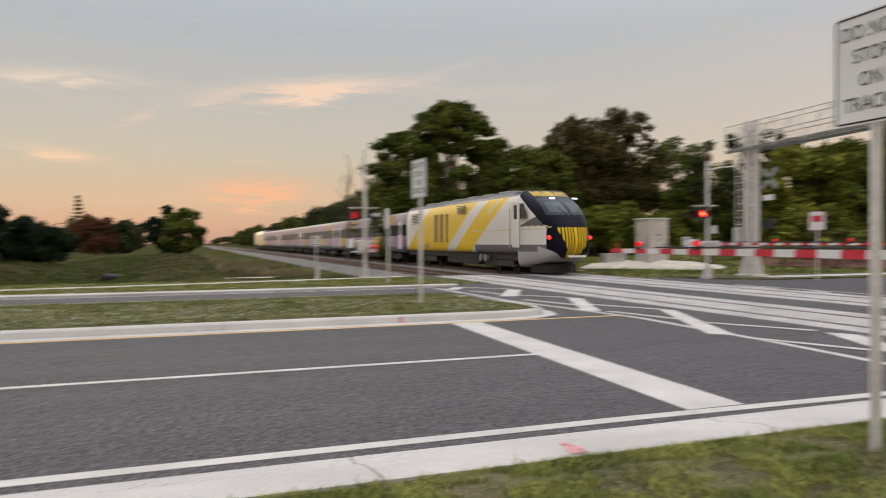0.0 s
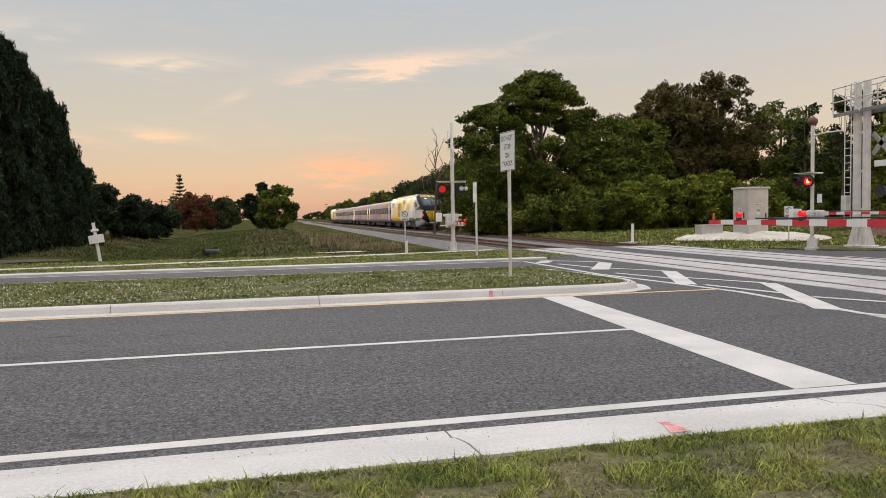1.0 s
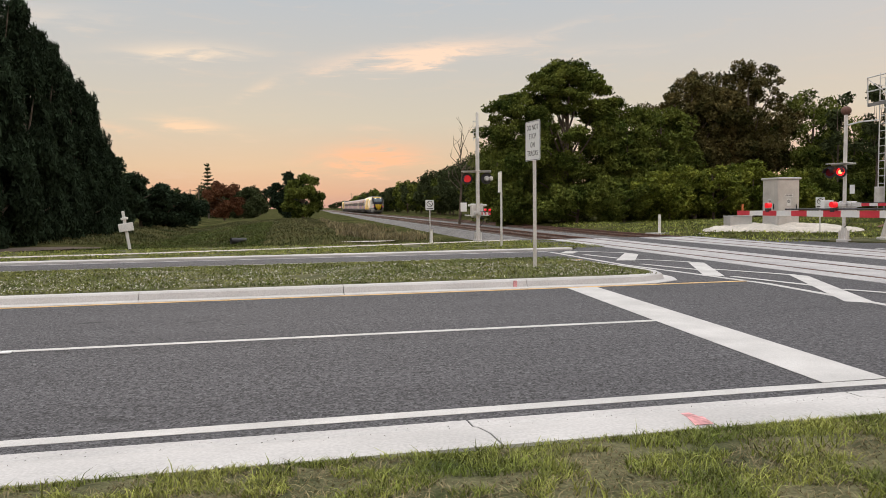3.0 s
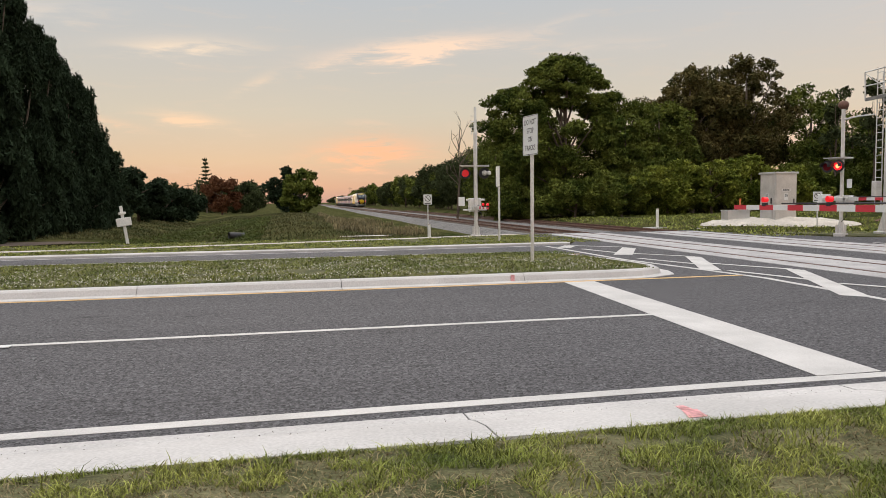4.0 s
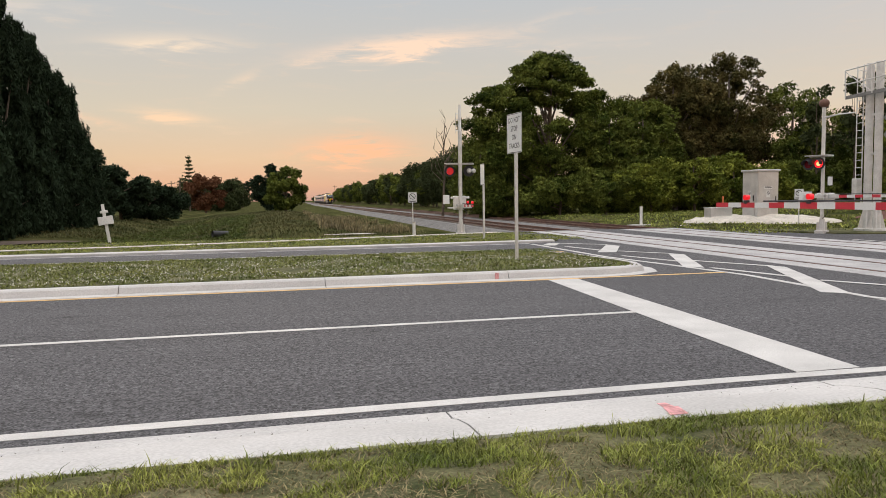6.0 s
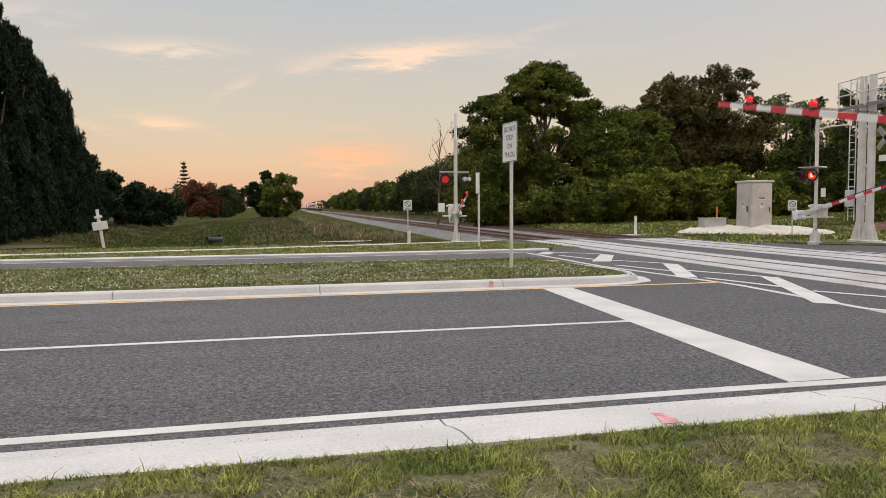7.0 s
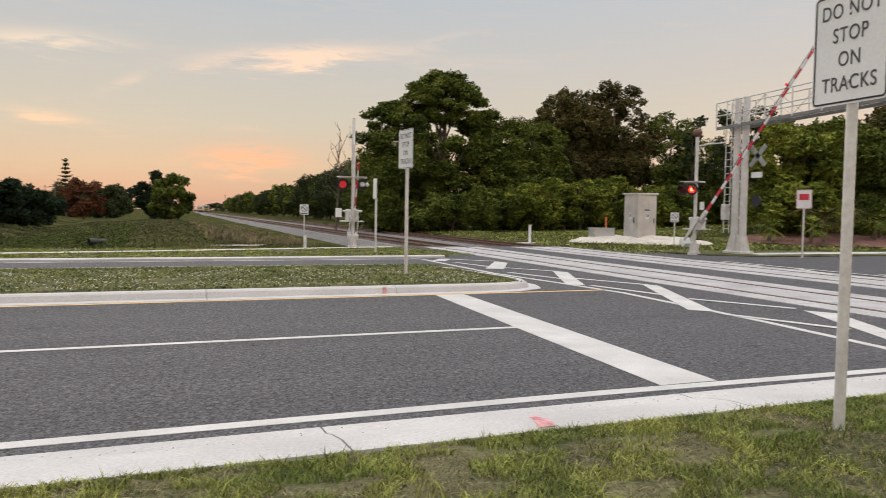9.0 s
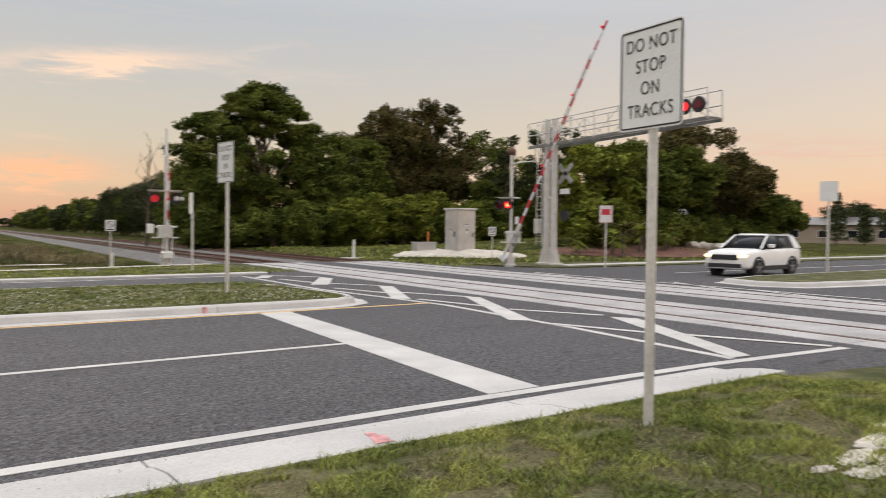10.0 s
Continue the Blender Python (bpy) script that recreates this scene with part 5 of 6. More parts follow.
def section(low, high, round_top=0.30, n=88):
    """The outline of a carriage: upright sides and a rounded roof, as (x, z)."""
    out = []
    for k in range(n):
        a = 2 * math.pi * k / n
        c, s = math.cos(a), math.sin(a)
        e = round_top if s > 0 else 0.16
        x = HALF * math.copysign(abs(c) ** e, c)
        z = 2.1 + (high - 2.1 if s > 0 else 2.1 - low) * math.copysign(abs(s) ** (0.55 if s > 0 else 0.3), s)
        out.append((x, z))
    return out


def front(z):
    """How far the nose leans back at a height."""
    return float(np.interp(z, (0.3, 0.7, 1.1, 1.8, 2.3, 2.9, 3.4, 3.8, 4.05, 4.22), (0.40, 0.10, 0.0, 0.05, 0.20, 0.52, 0.92, 1.36, 1.85, 2.75)))


def hull(parent, length, paint, nose=True, low=LOW, high=HIGH):
    """A lofted carriage body from y 0 to length."""
    sec = section(low, high)
    n = len(sec)
    cz = 2.0
    rings = []
    if nose:
        for s in np.concatenate([np.linspace(0.02, 0.9, 40), np.linspace(0.91, 1.0, 16)]):
            ring = []
            for x, z in section(0.32, high, 0.30 + 0.30 * (1 - s) ** 0.7):
                zz = cz + (z - cz) * s
                f = front(zz)
                ring.append((x * s, f + (3.3 - f) * s ** 4.0, zz))
            rings.append(ring)
        rings.append([(x, 3.31, z) for x, z in sec])
        ys = np.arange(3.5, length + 0.01, 0.5)
    else:
        ys = np.arange(0.0, length + 0.01, 0.5)
    for y in ys:
        rings.append([(x, y, z) for x, z in sec])
    V = [p for r in rings for p in r]
    F = [(i * n + k, i * n + (k + 1) % n, (i + 1) * n + (k + 1) % n, (i + 1) * n + k) for i in range(len(rings) - 1) for k in range(n)]
    F += [tuple(range(n))[::-1], tuple(range((len(rings) - 1) * n, len(rings) * n))]
    return smooth(mesh_np("body", V, F, paint, parent))


class Ex:
    """A number in a node tree, with arithmetic."""
    def __init__(self, tree, v):
        self.tree, self.v = tree, v

    def op(self, kind, *others):
        q = self.tree.nodes.new("ShaderNodeMath")
        q.operation = kind
        for i, o in enumerate((self, *others)):
            v = o.v if isinstance(o, Ex) else o
            if isinstance(v, (int, float)):
                q.inputs[i].default_value = v
            else:
                self.tree.links.new(v, q.inputs[i])
        return Ex(self.tree, q.outputs[0])

    def __add__(self, o): return self.op("ADD", o)
    def __sub__(self, o): return self.op("SUBTRACT", o)
    def __mul__(self, o): return self.op("MULTIPLY", o)
    def __gt__(self, o): return self.op("GREATER_THAN", o)
    def __lt__(self, o): return self.op("LESS_THAN", o)
    def __and__(self, o): return self.op("MULTIPLY", o)
    def __or__(self, o): return self.op("MAXIMUM", o)


def livery(name, layers, base, grime=0.12, rough=0.35):
    """Painted panels: layers(X, Y, Z, A, N) gives (mask, colour) one over the other; A is the distance from the middle, N a noise."""
    m = bpy.data.materials.new(name)
    m.use_nodes = True
    t = m.node_tree
    b = t.nodes["Principled BSDF"]
    co, sep = t.nodes.new("ShaderNodeTexCoord"), t.nodes.new("ShaderNodeSeparateXYZ")
    t.links.new(co.outputs["Object"], sep.inputs[0])
    X, Y, Z = (Ex(t, sep.outputs[k]) for k in range(3))
    nz = t.nodes.new("ShaderNodeTexNoise")
    nz.inputs["Scale"].default_value, nz.inputs["Detail"].default_value = 0.8, 4
    t.links.new(co.outputs["Object"], nz.inputs["Vector"])
    N = Ex(t, nz.outputs[0])
    last = None
    for mask, col in layers(X, Y, Z, X.op("ABSOLUTE"), N):
        mix = t.nodes.new("ShaderNodeMix")
        mix.data_type = "RGBA"
        if last is None:
            mix.inputs["A"].default_value = (*base, 1)
        else:
            t.links.new(last, mix.inputs["A"])
        mix.inputs["B"].default_value = (*col, 1)
        t.links.new(mask.v, mix.inputs["Factor"])
        last = mix.outputs["Result"]
    mul = t.nodes.new("ShaderNodeMix")
    mul.data_type, mul.blend_type = "RGBA", "MULTIPLY"
    mul.inputs["Factor"].default_value = 1.0
    t.links.new(last, mul.inputs["A"])
    t.links.new((N * (2 * grime) + (1 - grime)).v, mul.inputs["B"])
    t.links.new(mul.outputs["Result"], b.inputs["Base Color"])
    b.inputs["Roughness"].default_value, b.inputs["Specular IOR Level"].default_value = rough, 0.12
    return m


C_YELLOW, C_NAVY, C_WHITE, C_SILVER, C_ROOF, C_GREY = (0.76, 0.50, 0.02), (0.006, 0.006, 0.013), (0.68, 0.65, 0.60), (0.40, 0.39, 0.385), (0.17, 0.17, 0.18), (0.16, 0.15, 0.145)


def loco_paint(X, Y, Z, A, N):
    s = Y + (Z - 1.1) * 1.83                       # the slant of the side panels
    strips = ((A * 44.0).op("SINE") > -0.2)
    jag = ((A * 7.0).op("FLOOR") * 2.4).op("SINE") * 0.10
    navy_edge = ((Z - 2.25) * 1.45).op("MAXIMUM", 0.0) + 0.98
    chin = A.op("POWER", 1.9) * 0.42 + 0.76
    mask = (Y < navy_edge) & (Z > chin)
    cab = (Y < 3.9)
    return [
        ((s < 9.75) | ((s > 12.5) & (s < 14.1)) | (s > 22.7), C_WHITE),
        ((s > 10.6) & (s < 11.2) & (Z > 3.1), (0.70, 0.56, 0.25)),
        ((Z > 2.18) & (Z < 2.24) & (Y < 9.6), (0.62, 0.55, 0.34)),
        ((Z < 1.46) & (Y < 9.1), C_GREY),
        (Z < 1.0, (0.05, 0.05, 0.05)),
        ((Y < 3.31) & (Z < 1.12), C_SILVER),
        ((Y < 1.6) & (Z < chin) & (Z < 1.46), C_SILVER),
        ((Y > 1.2) & (Z > 2.36) & (Z < (Y * -0.33 + 3.42)) & (Y < 3.2), (0.13, 0.125, 0.12)),
        ((Z > 3.92) & (Y > 3.4), C_ROOF),
        ((Y > 22.9), (0.03, 0.03, 0.03)),
        (mask | ((Z > 4.02) & (Y < 4.3)), C_NAVY),
        (mask & (A < ((Z - 0.65) * 0.40 + 0.20)) & (Z < 2.27) & (Z > (jag + 0.72)) & strips, C_YELLOW),
        ((Z > 3.86) & (Z < (jag + 4.16)) & (A < 0.95) & (Y < 3.2) & strips, C_YELLOW),
        (cab & (Y < 2.7) & (A > 0.95) & ((Z - 2.33 - (Y * 13.0).op("SINE") * 0.05).op("ABSOLUTE") < 0.024), (0.66, 0.60, 0.40)),
        (mask & (Z > 2.86) & (Z < 3.72) & (A > 0.05) & (A < 1.02), (0.045, 0.055, 0.065)),
        (mask & (Z > 3.0) & (Z < 3.5) & (A > 0.12) & (A < 0.88), (0.085, 0.105, 0.12)),
    ]


def coach_paint(X, Y, Z, A, N):
    u = (Y * 0.45 + Z * 0.7).op("SINE") + (Y * 1.3).op("SINE") * 0.5
    return [
        (N > 0.52, (0.40, 0.27, 0.31)),
        ((Z < 2.1) & (u > 0.35), (0.32, 0.20, 0.36)),
        ((Z < 2.1) & (u > 0.95), (0.46, 0.24, 0.36)),
        ((Z < 2.1) & (u < -0.95), (0.60, 0.42, 0.06)),
        ((Z > 3.0) & (u < -0.7), (0.50, 0.30, 0.14)),
        ((Z > 2.1) & (Z < 2.95), (0.022, 0.022, 0.03)),
        ((Z < 1.25), (0.15, 0.15, 0.155)),
        (Z > 3.72, (0.44, 0.41, 0.39)),
    ]


def bogie(parent, y):
    bm = B()
    box(bm, -1.2, y - 1.7, 0.42, 1.2, y + 1.7, 0.75, 0.05)
    for s in (-1.15, 1.15):
        box(bm, s - 0.1, y - 1.9, 0.3, s + 0.1, y + 1.9, 0.62, 0.04)
    b = part("bogie", bm, GRIME, parent)
    for dy in (-1.2, 1.2):
        bm = B()
        tube(bm, (-0.78, y + dy, 0.28), (0.78, y + dy, 0.28), 0.46, 0.46, 22)
        part("wheelset", bm, GRIME, b)


def loco(label):
    t = thing("locomotive", Matrix(), label, "locomotive", "train vehicles")
    L = 23.2
    hull(t, L, livery("locomotive_livery", loco_paint, C_YELLOW, 0.08, 0.33))
    GOLD = mat("dark_gold_print", (0.22, 0.14, 0.02), 0.1, 3, 0.6, 0.5, 0.0)
    for s in (-1, 1):
        for k in range(3):                           # the lit number boards
            bm = B()
            x = s * 0.62 + (k - 1) * 0.085
            box(bm, x - 0.026, front(3.68) + 0.03, 3.65, x + 0.026, front(3.68) + 0.14, 3.72, 0.008)
            part("number_board", bm, HEADW, t)
        bm = B()
        bmesh.ops.create_uvsphere(bm, u_segments=12, v_segments=8, radius=0.10, matrix=pose(s * 1.08, 0.72, 1.80))
        part("tail_lamp", bm, TAIL, t)
        bm = B()
        box(bm, s * 1.50 - 0.012, 3.15, 1.32, s * 1.50 + 0.012, 3.95, 3.62, 0.01)
        d = part("cab_door", bm, WHITE, t)
        bm = B()
        box(bm, s * 1.51 - 0.012, 3.38, 2.75, s * 1.51 + 0.012, 3.72, 3.45, 0.005)
        part("door_window", bm, GLASS, d)
        for yy in (2.98, 4.12):
            bm = B()
            tube(bm, (s * 1.56, yy, 1.3), (s * 1.56, yy, 3.3), 0.022, seg=7)
            part("grab_rail", bm, SILVER, d)
        bm = B()
        v = [bm.verts.new((s * 1.515 + dx, y, z)) for dx in (-0.02, 0.02) for y, z in ((2.25, 2.75), (2.95, 2.75), (2.95, 3.5), (2.62, 3.5))]
        for q in ((0, 1, 2, 3), (7, 6, 5, 4), (0, 4, 5, 1), (1, 5, 6, 2), (2, 6, 7, 3), (3, 7, 4, 0)):
            bm.faces.new([v[i] for i in q])
        bmesh.ops.recalc_face_normals(bm, faces=bm.faces)
        part("cab_window", bm, GLASS, t)
        for ya, yb, za, zb in ((13.7, 14.1, 1.6, 3.4), (14.6, 15.3, 1.6, 3.4), (15.7, 16.4, 1.6, 3.4)):
            bm = B()
            box(bm, s * 1.50 - 0.01, ya, za, s * 1.50 + 0.01, yb, zb)
            part("printed_mark", bm, GOLD, t)
        for ya, yb, za, zb in ((19.6, 21.6, 2.9, 3.6), (17.6, 18.3, 1.25, 1.5), (10.6, 12.0, 3.3, 3.75)):
            z = za
            while z < zb:
                bm = B()
                box(bm, s * 1.50 - 0.02, ya, z, s * 1.50 + 0.02, yb, z + 0.05)
                part("grille_slat", bm, GREY, t)
                z += 0.11
        bm = B()
        tube(bm, (s * 0.12, front(2.75) - 0.02, 2.75), (s * 0.6, front(3.25) - 0.02, 3.25), 0.016, seg=6)
        part("wiper", bm, BLACK, t)
        for k in range(3):                           # steps under the cab door
            bm = B()
            box(bm, s * 1.36 - 0.12, 3.3, 0.38 + k * 0.28, s * 1.36 + 0.12, 3.8, 0.42 + k * 0.28)
            part("step", bm, GRIME, t)
        for yy in (7.7, 8.4):
            bm = B()
            tube(bm, (s * 1.2, yy, 0.72), (s * 1.45, yy, 0.72), 0.2, 0.2, 14)
            part("air_reservoir", bm, GREY, t)
    bm = B()
    box(bm, -0.45, -0.03, 0.86, 0.45, 0.1, 0.96, 0.02)
    part("name_bar", bm, WHITE, t)
    bm = B()
    prism(bm, [(-1.0, 2.3), (-0.7, 1.4), (0.7, 1.4), (1.0, 2.3), (1.0, 2.9), (-1.0, 2.9)], 0.10, 0.5)
    part("pilot", bm, GRIME, t)
    bm = B()
    tube(bm, (0, 0.5, 0.36), (0, 1.2, 0.36), 0.09, 0.11, 10)
    box(bm, -0.12, 0.38, 0.24, 0.12, 0.6, 0.48, 0.03)
    part("coupler", bm, GRIME, t)
    for y in (6.5, 9, 11.5, 14, 16.5, 19.5):
        bm = B()
        box(bm, -0.8, y - 0.8, 4.16, 0.8, y + 0.8, 4.34, 0.04)
        part("roof_vent", bm, ROOF, t)
    bm = B()
    box(bm, -1.2, 9.3, 0.32, 1.2, 14.6, 0.98, 0.06)
    part("fuel_tank", bm, GRIME, t)
    bm = B()
    box(bm, -1.25, 3.4, 0.7, 1.25, 22.8, 1.0)
    part("underframe", bm, GRIME, t)
    bogie(t, 6.2)
    bogie(t, 18.6)
    return t


def coach(label):
    t = thing("passenger_coach", Matrix(), label, "passenger coach", "train vehicles")
    L = 26.2
    hull(t, L, livery("coach_livery", coach_paint, (0.42, 0.35, 0.36), 0.1, 0.6), False, 0.8, 3.95)
    for s in (-1, 1):
        for i in range(10):
            y = 2.9 + i * 2.1
            bm = B()
            box(bm, s * 1.50 - 0.012, y, 2.2, s * 1.50 + 0.012, y + 1.5, 2.88, 0.0)
            part("window", bm, DIMGLASS, t)
        for y in (0.6, 24.7):
            bm = B()
            box(bm, s * 1.50 - 0.015, y, 1.1, s * 1.50 + 0.015, y + 0.9, 3.2)
            d = part("door", bm, WHITE, t)
            bm = B()
            box(bm, s * 1.51 - 0.015, y + 0.25, 2.2, s * 1.51 + 0.015, y + 0.65, 2.9)
            part("door_window", bm, GLASS, d)
    bm = B()
    box(bm, -0.95, -0.45, 0.9, 0.95, 0.0, 3.6, 0.02)
    part("gangway", bm, BLACK, t)
    bm = B()
    box(bm, -1.2, 8, 0.35, 1.2, 18, 0.85, 0.05)
    part("underfloor_boxes", bm, GRIME, t)
    bogie(t, 3.4)
    bogie(t, 22.8)
    return t


first = loco("yellow and navy diesel locomotive with lit red tail lamps")
TRAIN = [(first, 0.0, False)]
car_1 = coach("passenger coach with a dark window band and pastel livery")
for k in range(4):
    TRAIN.append((car_1 if k == 0 else copy_thing(car_1, Matrix()), 23.7 + 26.8 * k, False))
TRAIN.append((tagged(copy_thing(first, Matrix()), "yellow locomotive leading at the far end of the train"), 23.7 + 26.8 * 4 + 23.2, True))


# ---- the waiting car ----
def car():
    t = thing("car", pose(24.75, 16.5, 0.0, 0, 0, 94), "white compact sport utility car waiting with its headlamps lit", "car")
    # local: the front is at +y... the nose looks along +y, the right side is +x
    PAINT = mat("white_car_paint", (0.80, 0.80, 0.79), 0.03, 3, 0.5, 0.25, 0.0)
    CLAD = mat("black_cladding", (0.02, 0.02, 0.022), 0.15, 30, 2, 0.6, 0.05)
    TYRE = mat("tyre_rubber", (0.02, 0.02, 0.02), 0.2, 30, 3, 0.85, 0.1)
    RIM = mat("grey_alloy", (0.22, 0.22, 0.23), 0.1, 20, 3, 0.35, 0.0, 0.7)
    BEAM = mat("lit_headlamp", (0.9, 0.8, 0.6), 0.05, 30, 3, 0.3, 0.0, glow=(1.0, 0.70, 0.33), power=2.6)
    st = [(0.0, 0.70, 0.36, 0.80), (-0.06, 0.82, 0.30, 0.93), (-0.30, 0.89, 0.27, 1.0), (-1.2, 0.905, 0.26, 1.06), (-1.7, 0.905, 0.26, 1.09), (-3.6, 0.905, 0.26, 1.13), (-4.2, 0.89, 0.32, 1.14), (-4.36, 0.80, 0.45, 1.06)]
    bm = B()
    rings = []
    for y, w, lo, hi in st:
        r = []
        for k in range(32):
            a = 2 * math.pi * k / 32
            c, q = math.cos(a), math.sin(a)
            r.append(bm.verts.new((w * math.copysign(abs(c) ** 0.3, c), y, (lo + hi) / 2 + (hi - lo) / 2 * math.copysign(abs(q) ** 0.42, q))))
        rings.append(r)
    for a, b in zip(rings, rings[1:]):
        for k in range(32):
            bm.faces.new((a[k], a[(k + 1) % 32], b[(k + 1) % 32], b[k]))
    bm.faces.new(rings[0])
    bm.faces.new(rings[-1][::-1])
    bmesh.ops.recalc_face_normals(bm, faces=bm.faces)
    smooth(part("body", bm, PAINT, t))

    def frustum(pts_lo, pts_hi):
        bm = B()
        lo, hi = [bm.verts.new(p) for p in pts_lo], [bm.verts.new(p) for p in pts_hi]
        n = len(lo)
        for i in range(n):
            bm.faces.new((lo[i], lo[(i + 1) % n], hi[(i + 1) % n], hi[i]))
        bm.faces.new(hi)
        bm.faces.new(lo[::-1])
        bmesh.ops.recalc_face_normals(bm, faces=bm.faces)
        return bm
    # glazed cabin under a white roof on white pillars
    cab = frustum([(-0.84, -1.15, 1.02), (-0.84, -4.24, 1.06), (0.84, -4.24, 1.06), (0.84, -1.15, 1.02)], [(-0.65, -1.98, 1.57), (-0.65, -3.90, 1.57), (0.65, -3.90, 1.57), (0.65, -1.98, 1.57)])
    bmesh.ops.bevel(cab, geom=cab.edges[:], offset=0.04, segments=3, affect="EDGES")
    smooth(part("cabin_glass", cab, GLASS, t, "dark tinted windows"))
    roof = frustum([(-0.68, -1.88, 1.545), (-0.68, -4.08, 1.545), (0.68, -4.08, 1.545), (0.68, -1.88, 1.545)], [(-0.56, -2.1, 1.63), (-0.56, -3.95, 1.62), (0.56, -3.95, 1.62), (0.56, -2.1, 1.63)])
    bmesh.ops.bevel(roof, geom=roof.edges[:], offset=0.025, segments=2, affect="EDGES")
    smooth(part("roof", roof, PAINT, t))
    for s in (-1, 1):
        bm = B()
        tube(bm, (s * 0.825, -1.16, 1.06), (s * 0.655, -1.95, 1.575), 0.04, 0.035, 8)
        part("front_pillar", bm, PAINT, t)
        bm = B()
        tube(bm, (s * 0.845, -2.62, 1.06), (s * 0.67, -2.68, 1.57), 0.035, 0.03, 8)
        part("centre_pillar", bm, CLAD, t)
        part("rear_pillar", frustum([(s * 0.76, -3.75, 1.08), (s * 0.76, -4.25, 1.08), (s * 0.87, -4.25, 1.08), (s * 0.87, -3.75, 1.08)],
                                    [(s * 0.60, -3.62, 1.56), (s * 0.60, -3.96, 1.56), (s * 0.685, -3.96, 1.56), (s * 0.685, -3.62, 1.56)]), PAINT, t)
        bm = B()
        box(bm, s * 0.96 - 0.11, -1.78, 1.10, s * 0.96 + 0.11, -1.62, 1.24, 0.03)
        part("mirror", bm, PAINT, t)
        bm = B()
        tube(bm, (s * 0.60, -2.1, 1.60), (s * 0.60, -3.7, 1.61), 0.022, seg=6)
        part("roof_rail", bm, SILVER, t)
        bm = B()
        box(bm, s * 0.66 - 0.17, -0.17, 0.74, s * 0.66 + 0.15, 0.02, 0.84, 0.02)
        h = part("headlamp", bm, BEAM, t)
        bm = B()
        box(bm, s * 0.885 - 0.03, -3.5, 0.25, s * 0.885 + 0.03, -0.95, 0.42, 0.02)
        part("sill_cladding", bm, CLAD, t)
        for yw in (-0.88, -3.51):
            bm = B()
            for k in range(12):
                a, b = radians(k * 15), radians(k * 15 + 15)
                tube(bm, (s * 0.885, yw + 0.40 * math.cos(a), 0.335 + 0.40 * math.sin(a)), (s * 0.885, yw + 0.40 * math.cos(b), 0.335 + 0.40 * math.sin(b)), 0.05, seg=6)
            tube(bm, (s * 0.70, yw, 0.34), (s * 0.89, yw, 0.34), 0.40, 0.40, 24)
            part("wheel_arch", bm, CLAD, t)
            bm = B()
            tube(bm, (s * 0.72, yw, 0.335), (s * 0.925, yw, 0.335), 0.335, 0.325, 26)
            wl = part("wheel", bm, TYRE, t)
            bm = B()
            for k in range(5):
                box(bm, -0.004, -0.035, 0.03, 0.012, 0.035, 0.215, 0, pose(s * 0.93, yw, 0.335, 72 * k))
            tube(bm, (s * 0.92, yw, 0.335), (s * 0.94, yw, 0.335), 0.06, 0.05, 12)
            part("rim", bm, RIM, wl)
    bm = B()
    box(bm, -0.54, -0.14, 0.64, 0.54, 0.04, 0.83, 0.03)
    part("grille", bm, CLAD, t)
    bm = B()
    box(bm, -0.68, -0.12, 0.32, 0.68, 0.035, 0.50, 0.03)
    part("lower_grille", bm, CLAD, t)
    bm = B()
    box(bm, -0.72, -0.1, 0.30, 0.72, 0.035, 0.35, 0.015)
    part("skid_plate", bm, SILVER, t)
    bm = B()
    box(bm, -0.5, -0.06, 0.78, 0.5, 0.02, 0.80)
    part("chrome_strip", bm, SILVER, t)


car()


# ---- houses, poles and garden edges in the distance ----
def house(x, y, turn, w, d, h, label):
    WALL = mat("cream_stucco", (0.34, 0.28, 0.22), 0.1, 10, 0.5, 0.9, 0.1)
    t = thing("house", pose(x, y, terrain(x, y) - 0.05, 0, 0, turn), label, "house", "houses beyond the crossing")
    bm = B()
    box(bm, -w / 2, -d / 2, 0, w / 2, d / 2, h)
    wl = part("wall", bm, WALL, t)
    bm = B()
    e = 0.5
    v = [bm.verts.new(p) for p in ((-w / 2 - e, -d / 2 - e, h), (w / 2 + e, -d / 2 - e, h), (w / 2 + e, d / 2 + e, h), (-w / 2 - e, d / 2 + e, h), (-w / 2 + 2.5, 0, h + 1.3), (w / 2 - 2.5, 0, h + 1.3))]
    for q in ((0, 1, 5, 4), (1, 2, 5), (2, 3, 4, 5), (3, 0, 4), (3, 2, 1, 0)):
        bm.faces.new([v[i] for i in q])
    part("roof", bm, mat("pale_roof", (0.22, 0.215, 0.21), 0.15, 6, 0.6, 0.9, 0.2), t)
    for k in range(4):
        xx = -w / 2 + w * (k + 0.5) / 4
        bm = B()
        box(bm, xx - 0.7, -d / 2 - 0.06, 0.9, xx + 0.7, -d / 2 + 0.02, 2.1)
        win = part("window", bm, WHITE, t)
        bm = B()
        box(bm, xx - 0.62, -d / 2 - 0.075, 0.98, xx + 0.62, -d / 2 - 0.06, 2.02)
        part("pane", bm, GLASS, win)


house(118, 59, -62, 16, 8, 2.9, "low cream house with a pale roof behind the trees")
house(62, 47, -55, 10, 8, 2.6, "low cream house half hidden by oaks")


